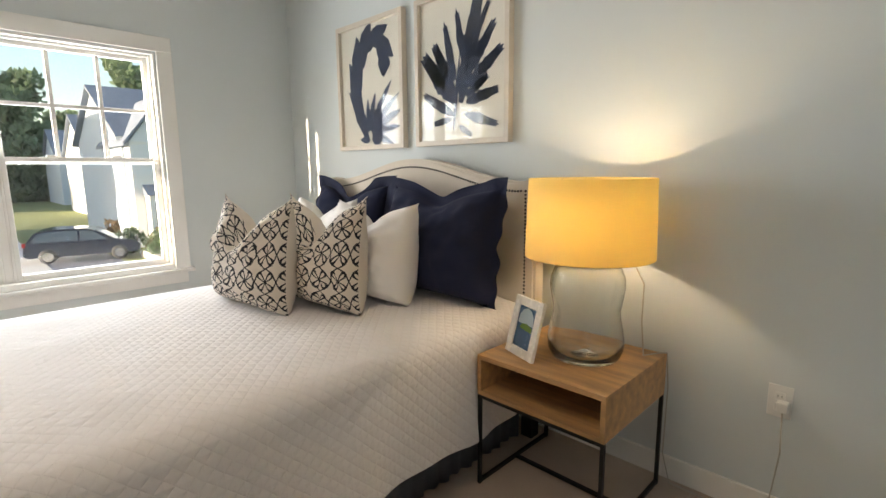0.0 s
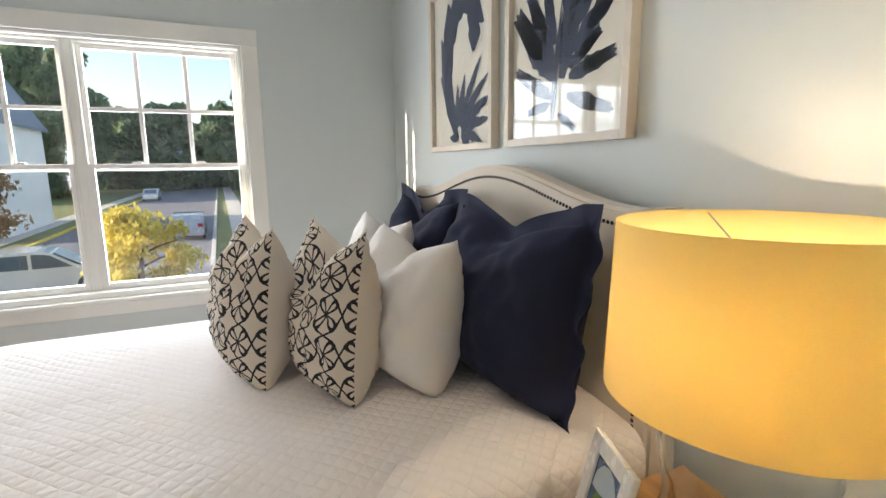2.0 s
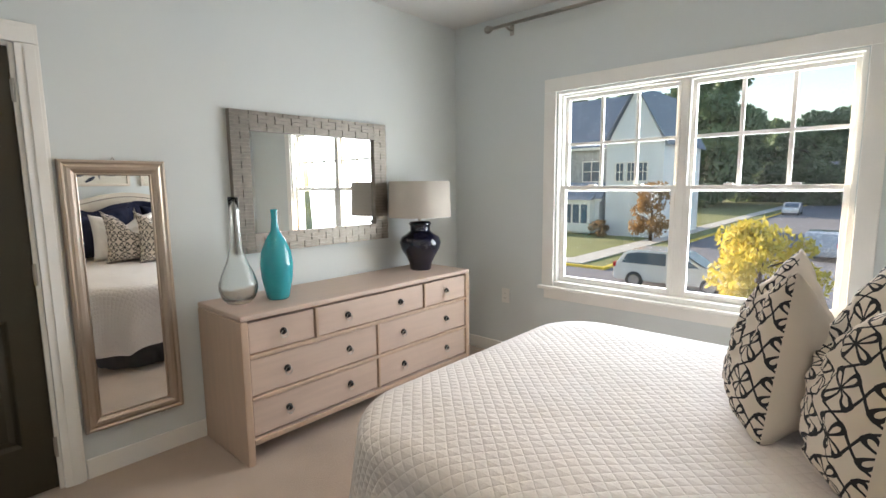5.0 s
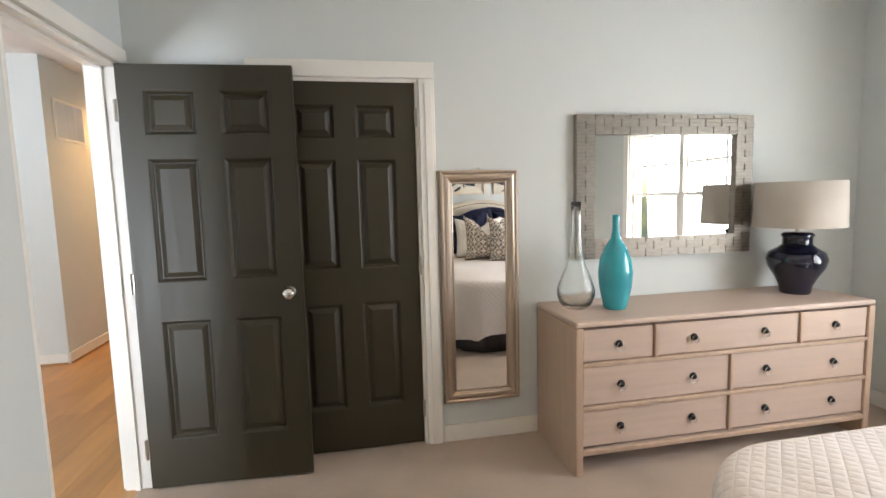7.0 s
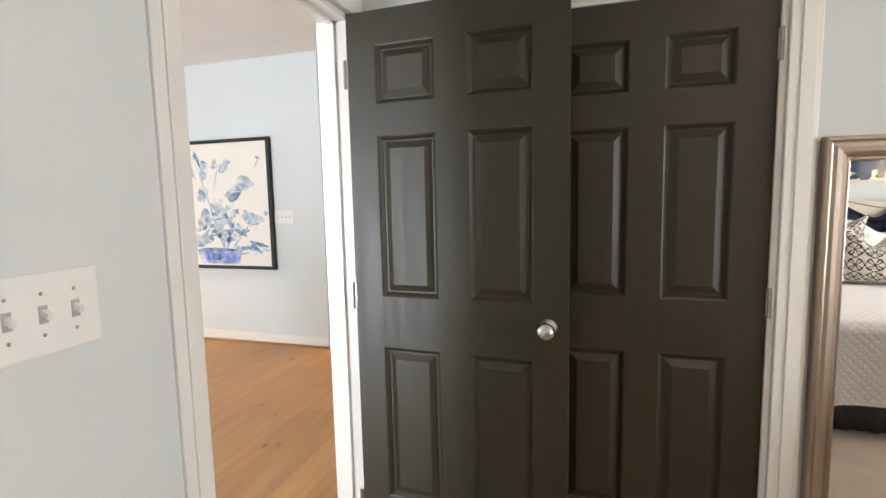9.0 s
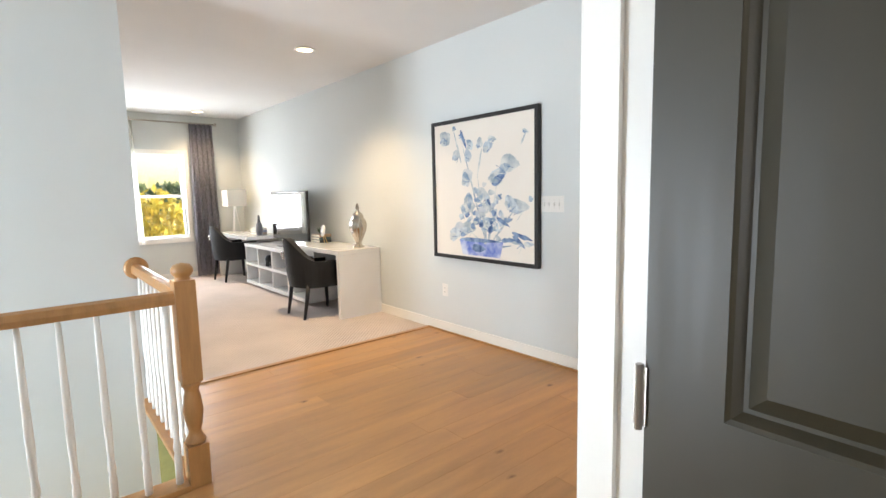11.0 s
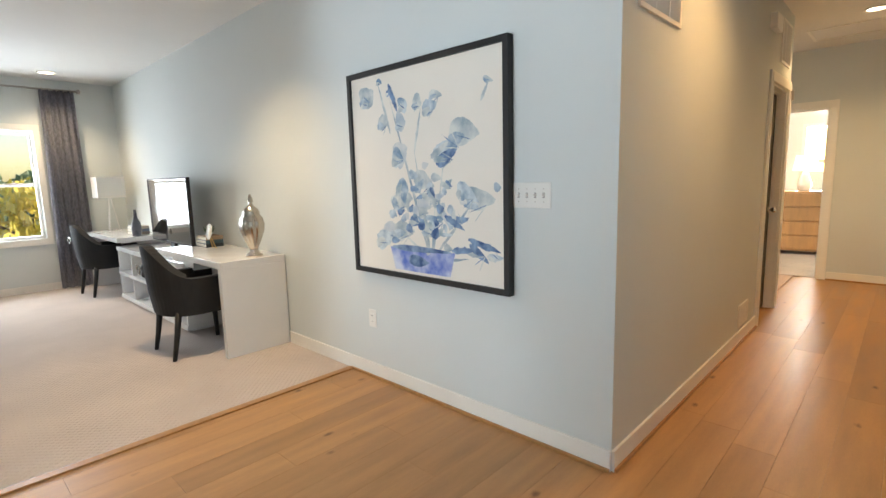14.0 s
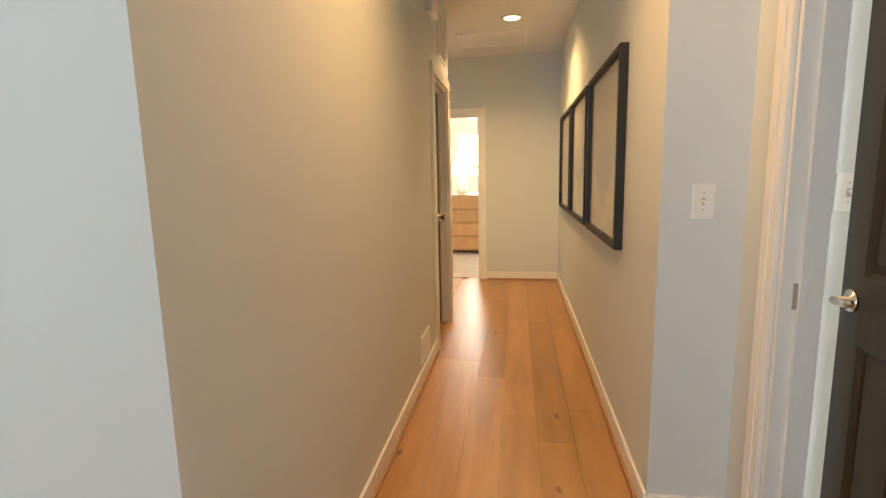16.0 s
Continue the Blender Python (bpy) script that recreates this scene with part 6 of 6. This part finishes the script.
def house(at, rz, w, d, eave, ridge, wallmat, label, gable_front=False, wins=(), bay=False):
    """A house whose front faces +x of its own axes; its ridge runs along y unless gable_front."""
    root = thing("house", at, label, "house", rz=rz)
    part("wall", bx(-d, 0, -w / 2, w / 2, 0, eave), wallmat, root)
    o = 0.35
    if gable_front:
        prof = [(-w / 2, eave), (w / 2, eave), (0, ridge)]
        g2 = slab(prof, -d, "x")
        part("gable", g2, wallmat, root)
        for s in (-1, 1):
            rf = slab([(s * (w / 2 + o), eave - 0.25), (0, ridge + 0.12), (0, ridge + 0.3), (s * (w / 2 + o), eave - 0.05)], -d - 2 * o, "x")
            bmesh.ops.translate(rf, verts=rf.verts, vec=(o, 0, 0))
            part("roof", rf, ROOF, root, "slate-grey shingle roof")
    else:
        prof = [(-d, eave), (0, eave), (-d / 2, ridge)]
        g2 = slab(prof, w, "y")
        bmesh.ops.translate(g2, verts=g2.verts, vec=(0, -w / 2, 0))
        part("gable", g2, wallmat, root)
        for s in (-1, 1):
            e = -d / 2 + s * (d / 2 + o)
            rf = slab([(e, eave - 0.22), (-d / 2, ridge + 0.1), (-d / 2, ridge + 0.28), (e, eave - 0.02)], w + 2 * o, "y")
            bmesh.ops.translate(rf, verts=rf.verts, vec=(0, -w / 2 - o, 0))
            part("roof", rf, ROOF, root, "slate-grey shingle roof")
    part("fascia", bx(0.3, 0.38, -w / 2 - o, w / 2 + o, eave - 0.32, eave - 0.1) if not gable_front else bx(0, 0.06, -w / 2, w / 2, eave - 0.15, eave), TRIM, root)
    sid = bmesh.new()
    z = 0.3
    while z < eave:
        bx(0, 0.02, -w / 2, w / 2, z, z + 0.14, sid)
        bx(-d, 0, -w / 2 - 0.02, -w / 2, z, z + 0.14, sid)
        z += 0.18
    part("siding", sid, wallmat, root)["kind"] = "stuff"
    for y, z, ww, hh in wins:
        wn_ = part("window", bx(0.0, 0.05, y - ww / 2, y + ww / 2, z, z + hh), HOUSEWIN, root)
        for c in ((y - ww / 2 - 0.1, y - ww / 2, z - 0.1, z + hh + 0.1), (y + ww / 2, y + ww / 2 + 0.1, z - 0.1, z + hh + 0.1), (y - ww / 2, y + ww / 2, z + hh, z + hh + 0.1), (y - ww / 2, y + ww / 2, z - 0.1, z), (y - ww / 2, y + ww / 2, z + hh / 2 - 0.03, z + hh / 2 + 0.03), (y - 0.03, y + 0.03, z, z + hh)):
            part("window_frame", bx(0.0, 0.09, c[0], c[1], c[2], c[3]), TRIM, wn_)
    if bay:
        part("bay_window", bx(0, 0.9, -1.3, 1.3, 0.2, 3.0, None, 0.02), TRIM, root, "white bay window")
        for y in (-0.75, 0.0, 0.75):
            part("bay_pane", bx(0.9, 0.94, y - 0.28, y + 0.28, 1.0, 2.6), HOUSEWIN, root)
        part("bay_roof", slab([(0, 3.0), (1.1, 3.0), (0, 3.6)], 2.8, "y"), ROOF, root).location = (0, -1.4, 0)
    return root


# across the street, with the white gable
house((-43, -24, G), 0, 18, 10, 7.7, 12.4, STONE, "stone-fronted house with a slate roof across the street", False, [(5.2, 4.6, 1.6, 1.7), (1.8, 4.6, 1.2, 1.7), (-2.5, 4.6, 1.6, 1.7), (1.8, 1.0, 1.6, 1.9)])
house((-40.5, -14.0, G), 0, 4.6, 10, 7.6, 11.9, SIDING, "white clapboard gable wing", True, [(-0.2, 4.6, 0.6, 1.4), (0.75, 4.6, 0.6, 1.4), (-1.15, 4.6, 0.6, 1.4)])
house((-40.6, -18.6, G), 0, 3.4, 2.0, 3.2, 4.2, SIDING, "white bay porch of the house", False, [], True)
# along the near side of the street
house((-33, 13.2, G), 0, 11, 12, 6.4, 9.6, SIDINGB, "pale blue sided house with bay windows", False, [(-3.6, 4.2, 1.1, 1.6), (-1.2, 4.2, 1.1, 1.6), (1.5, 4.2, 1.1, 1.6)], True)
house((-31.8, 9.6, G), 0, 3.6, 6, 6.0, 8.4, SIDING, "white gabled front with bay window", True, [(0, 4.0, 1.2, 1.5)], True)
house((-58, 16.5, G), 0, 12, 12, 6.2, 10.0, SIDING, "white house farther along the street", False, [(-4, 3.8, 1.3, 1.6), (-1, 3.8, 1.3, 1.6), (-4, 0.8, 1.3, 1.6), (-1, 0.8, 1.3, 1.6)], True)
house((-82, 17.5, G), 0, 12, 12, 6.2, 10.0, SIDINGB, "blue-grey house far along the street", False, [(-4, 3.8, 1.3, 1.6), (-1, 3.8, 1.3, 1.6)])
house((-140, -4, G), 0, 16, 10, 5.0, 8.5, STONE, "low far house at the street's end", False, [(-3, 1, 2, 1.5), (3, 1, 2, 1.5)])
pr = thing("porch", (-23.0, 8.6, G), "white porch with a shingle roof and square column", "porch")
part("roof", slab([(-1.6, 3.5), (2.4, 3.5), (2.4, 3.62), (0.2, 4.5), (-1.6, 3.9)], 6.0, "x"), ROOF, pr, "brown shingle porch roof")
part("beam", bx(-0.1, 0.2, -1.5, 2.4, 3.2, 3.5), TRIM, pr)
part("column", bx(-0.05, 0.2, -1.4, -1.12, 0, 3.2, None, 0.01), TRIM, pr)
part("deck", bx(-5.5, 0.3, -1.6, 2.6, 0, 0.35), CONC, pr)
for k in range(14):
    part("railing_baluster", bx(0.03, 0.08, -1.05 + 0.22 * k, -1.0 + 0.22 * k, 0.35, 1.2), TRIM, pr)


def tree(at, height, radius, leafmat, label, seed, leaves=2600, size=0.35, base=0.3, name="tree"):
    rnd = random.Random(seed)
    root = thing(name, at, label, "tree")
    tb = tube([(0, 0, -0.05), (0.05 * radius, 0, height * 0.3), (0, 0.04 * radius, height * 0.62), (0, 0, height * 0.9)], [0.05 * radius + 0.05, 0.045 * radius + 0.03, 0.03 * radius, 0.02], 8)
    for k in range(8):
        an, z = rnd.uniform(0, 6.28), height * rnd.uniform(0.3, 0.75)
        tube([(0, 0, z), (radius * 0.35 * math.cos(an), radius * 0.35 * math.sin(an), z + height * 0.1), (radius * 0.7 * math.cos(an), radius * 0.7 * math.sin(an), z + height * 0.16)], [0.025 * radius, 0.018 * radius, 0.008 * radius], 6, tb)
    part("trunk", tb, BARK, root, "", True)
    clumps = []
    for k in range(34):
        an, f = rnd.uniform(0, 6.28), rnd.random()
        prof_r = math.sin(math.pi * (0.12 + 0.8 * f)) ** 0.8
        rr = radius * prof_r * rnd.uniform(0.3, 1.0)
        clumps.append((rr * math.cos(an), rr * math.sin(an), height * (base + (1 - base) * f * 0.97), radius * rnd.uniform(0.2, 0.36)))
    verts, faces = [], []
    for k in range(leaves):
        cx, cy, cz, cr = clumps[rnd.randrange(len(clumps))]
        d = Vector((rnd.gauss(0, 1), rnd.gauss(0, 1), rnd.gauss(0, 0.8))).normalized() * cr * rnd.random() ** 0.4
        p = Vector((cx, cy, cz)) + d
        q = Euler((rnd.uniform(0, 6.3), rnd.uniform(0, 6.3), rnd.uniform(0, 6.3))).to_matrix()
        s = size * rnd.uniform(0.5, 1.2)
        i = len(verts)
        for a, b in ((-s, 0), (0, -s * 0.45), (s, 0), (0, s * 0.45)):
            verts.append(p + q @ Vector((a, b, 0)))
        faces.append((i, i + 1, i + 2, i + 3))
    me = bpy.data.meshes.new("crown")
    me.from_pydata(verts, [], faces)
    me.materials.append(leafmat)
    crown = new("crown", me)
    crown.parent = root
    return root


tree((-18.6, -1.5, G), 2.9, 1.7, LEAF[1], "young tree with yellow autumn leaves by the road", 3, 3800, 0.13, 0.25)
tree((-38, -11.6, G), 4.2, 1.9, LEAF[2], "small rust-coloured tree before the house", 5, 2200, 0.18, 0.15)
big = tree((-95, -22, G), 25, 8.0, LEAF[0], "tall dark green tree in the wood behind the houses", 7, 7500, 0.85, 0.04)
big["group"] = "wood behind the street"
big2 = tree((-100, 8, G), 19, 8.0, LEAF[0], "tall dark green tree in the wood behind the houses", 9, 7500, 0.8, 0.03)
big2["group"] = "wood behind the street"
rnd = random.Random(4)
for k in range(11):
    m = pose(-92 - rnd.uniform(0, 26), -78 + 5.4 * k + rnd.uniform(-2, 2), G, 0, 0, rnd.uniform(0, 360))
    copy_thing(big, m @ Matrix.Diagonal((1, 1, rnd.uniform(0.8, 1.15), 1)))
for k in range(11):
    m = pose(-152 - rnd.uniform(0, 20), -25 + 8 * k + rnd.uniform(-2, 2), G, 0, 0, rnd.uniform(0, 360))
    copy_thing(big2, m)
for k in range(9):
    copy_thing(big2, pose(-108 - rnd.uniform(0, 20), -20 + 6 * k, G, 0, 0, rnd.uniform(0, 360)) @ Matrix.Diagonal((1, 1, 0.62 + 0.12 * (k % 3), 1)))
for k in range(8):
    copy_thing(big, pose(-100 - rnd.uniform(0, 25), 26 + 8 * k, G, 0, 0, rnd.uniform(0, 360)))
for k, (x, y) in enumerate(((-39.4, -20.5), (-39.2, -16.2), (-39.4, -22.4), (-29, 8.4), (-30, 7.0), (-36, 7.4), (-26.8, 7.6), (-45, 9))):
    tree((x, y, G), 1.3, 0.9, LEAF[2 if k % 2 else 0], "low garden shrub by the house front", 20 + k, 700, 0.14, 0.05, "shrub")
# the wood below the loft windows
by = tree((18, -3.6, G - 2), 6.2, 2.6, LEAF[1], "yellow-green tree below the loft windows", 31, 3200, 0.2, 0.1)
for x, y in ((22, -0.5), (20, 2.5), (26, -7), (24, 5)):
    copy_thing(by, pose(x, y, G - 2, 0, 0, x * 40))
for k in range(12):
    copy_thing(big2, pose(75 + rnd.uniform(0, 40), -46 + 8 * k, G - 13, 0, 0, rnd.uniform(0, 360)))


def car(at, rz, paint, label):
    root = thing("parked_car", at, label, "car", rz=rz)
    prof = [(-2.3, 0.32), (2.25, 0.32), (2.33, 0.55), (2.28, 0.82), (1.95, 0.95), (1.15, 1.05), (0.45, 1.52), (0.1, 1.62), (-1.35, 1.62), (-1.85, 1.5), (-2.2, 1.02), (-2.33, 0.7)]
    b = slab(prof, 1.8, "y")
    bmesh.ops.translate(b, verts=b.verts, vec=(0, -0.9, 0))
    bmesh.ops.bevel(b, geom=b.edges[:], offset=0.07, segments=2, affect="EDGES")
    part("body", b, paint, root)
    for s in (-1, 1):
        for q in ([(1.0, 1.04), (0.42, 1.47), (0.05, 1.53), (-0.1, 1.53), (-0.1, 1.04)], [(-0.2, 1.04), (-0.2, 1.53), (-1.3, 1.53), (-1.72, 1.45), (-1.95, 1.06)]):
            w = slab(q, 0.02, "y")
            bmesh.ops.translate(w, verts=w.verts, vec=(0, s * 0.905 - 0.01, 0))
            part("side_window", w, HOUSEWIN, root)
        for x in (-1.42, 1.42):
            t = lathe([(0.2, -0.11), (0.34, -0.1), (0.36, 0), (0.34, 0.1), (0.2, 0.11)], 24)
            bmesh.ops.transform(t, matrix=pose(x, s * 0.84, 0.36, 90, 0, 0), verts=t.verts)
            wh = part("wheel", t, SLOT, root, "black tyre", True)
            rm = lathe([(0.0, -0.118), (0.21, -0.115), (0.22, 0.115), (0.0, 0.118)], 18, cap=False)
            bmesh.ops.transform(rm, matrix=pose(x, s * 0.84, 0.36, 90, 0, 0), verts=rm.verts)
            part("rim", rm, CHROME, wh, "alloy rim")
        part("headlight", bx(2.2, 2.32, s * 0.62 - 0.16, s * 0.62 + 0.16, 0.68, 0.82, None, 0.02), PLASTIC, root)
        part("tail_light", bx(-2.33, -2.2, s * 0.7 - 0.14, s * 0.7 + 0.14, 0.85, 1.05, None, 0.02), mat("tail_red", (0.4, 0.01, 0.01), 0.3), root)
    ws = slab([(1.17, 1.06), (0.47, 1.51), (0.5, 1.53), (1.21, 1.08)], 1.5, "y")
    bmesh.ops.translate(ws, verts=ws.verts, vec=(0.02, -0.75, 0))
    part("windscreen", ws, HOUSEWIN, root)
    return root


WHITECAR = mat("white_car_paint", (0.75, 0.75, 0.76), 0.2, vary=0.02, bump=0, coat=0.8)
DARKCAR = mat("dark_blue_car_paint", (0.02, 0.03, 0.06), 0.2, vary=0.02, bump=0, coat=0.8)
REDCAR = mat("dark_red_car_paint", (0.13, 0.03, 0.03), 0.2, vary=0.02, bump=0, coat=0.8)
car((-21.6, -4.9, G + 0.022), 95, WHITECAR, "white sport utility car parked on the cross street")
car((-35.5, -0.9, G + 0.02), 180, mat("silver_car_paint", (0.5, 0.53, 0.58), 0.25, 0.3, vary=0.02, bump=0, coat=0.8), "silver car parked along the street")
car((-79, -7.6, G + 0.02), 0, WHITECAR, "white car far along the street")
car((-29.5, 4.9, G + 0.03), 75, DARKCAR, "dark blue sport utility car in the driveway")

# ---- hall floor boards, one by one ----
structure("hall_floor", bx(HW - 0.06, 4.2, CE - 0.06, -1.19, -0.1, -0.012), OAKRAIL, "oak plank floor", "floor")
structure("hall_floor_north", bx(HW - 0.06, 2.82, -1.19, 3.0, -0.1, -0.012), OAKRAIL, "oak plank floor", "floor")
hall_floor = bpy.data.objects["hall_floor"]
rnd = random.Random(12)
pw = 0.183


def lay(x0, x1, ya, yb):
    b = bmesh.new()
    e = 0.0006
    top = [b.verts.new(v) for v in ((x0 + e, ya + e, 0.0), (x1 - e, ya + e, 0.0), (x1 - e, yb - e, 0.0), (x0 + e, yb - e, 0.0))]
    low = [b.verts.new(v) for v in ((x0, ya, -0.011), (x1, ya, -0.011), (x1, yb, -0.011), (x0, yb, -0.011))]
    b.faces.new(top)
    for k in range(4):
        b.faces.new((top[k], top[(k + 1) % 4], low[(k + 1) % 4], low[k]))
    part("plank", b, PLANK, hall_floor)


x = HW - 0.06
row = 0
while x < 4.24:
    x1 = min(x + pw, 4.24)
    north = 3.0 if x1 <= 2.90 else -1.19
    south = CE - 0.06 if (x1 > CR - 0.05 and x < C + 0.02) else (BL if x1 <= CR else P)
    if x < C + 0.02 < x1 and x1 > C:
        south = CE - 0.06
    y = south - rnd.uniform(0, 1.2)
    while y < north:
        y2 = y + rnd.uniform(1.2, 2.0)
        lay(x, x1, max(y, south), min(y2, north)) if min(y2, north) - max(y, south) > 0.02 else None
        y = y2
    x, row = x1, row + 1
# boards of the widened corridor end
x = C + 0.10
while x < 4.2:
    lay(x, min(x + pw, 4.2), CE - 0.06, -7.45)
    x += pw
structure("transition_strip", bx(4.20, 4.25, P, -1.19, -0.002, 0.01, None, 0.003), OAKRAIL, "oak edging between boards and carpet", "trim")
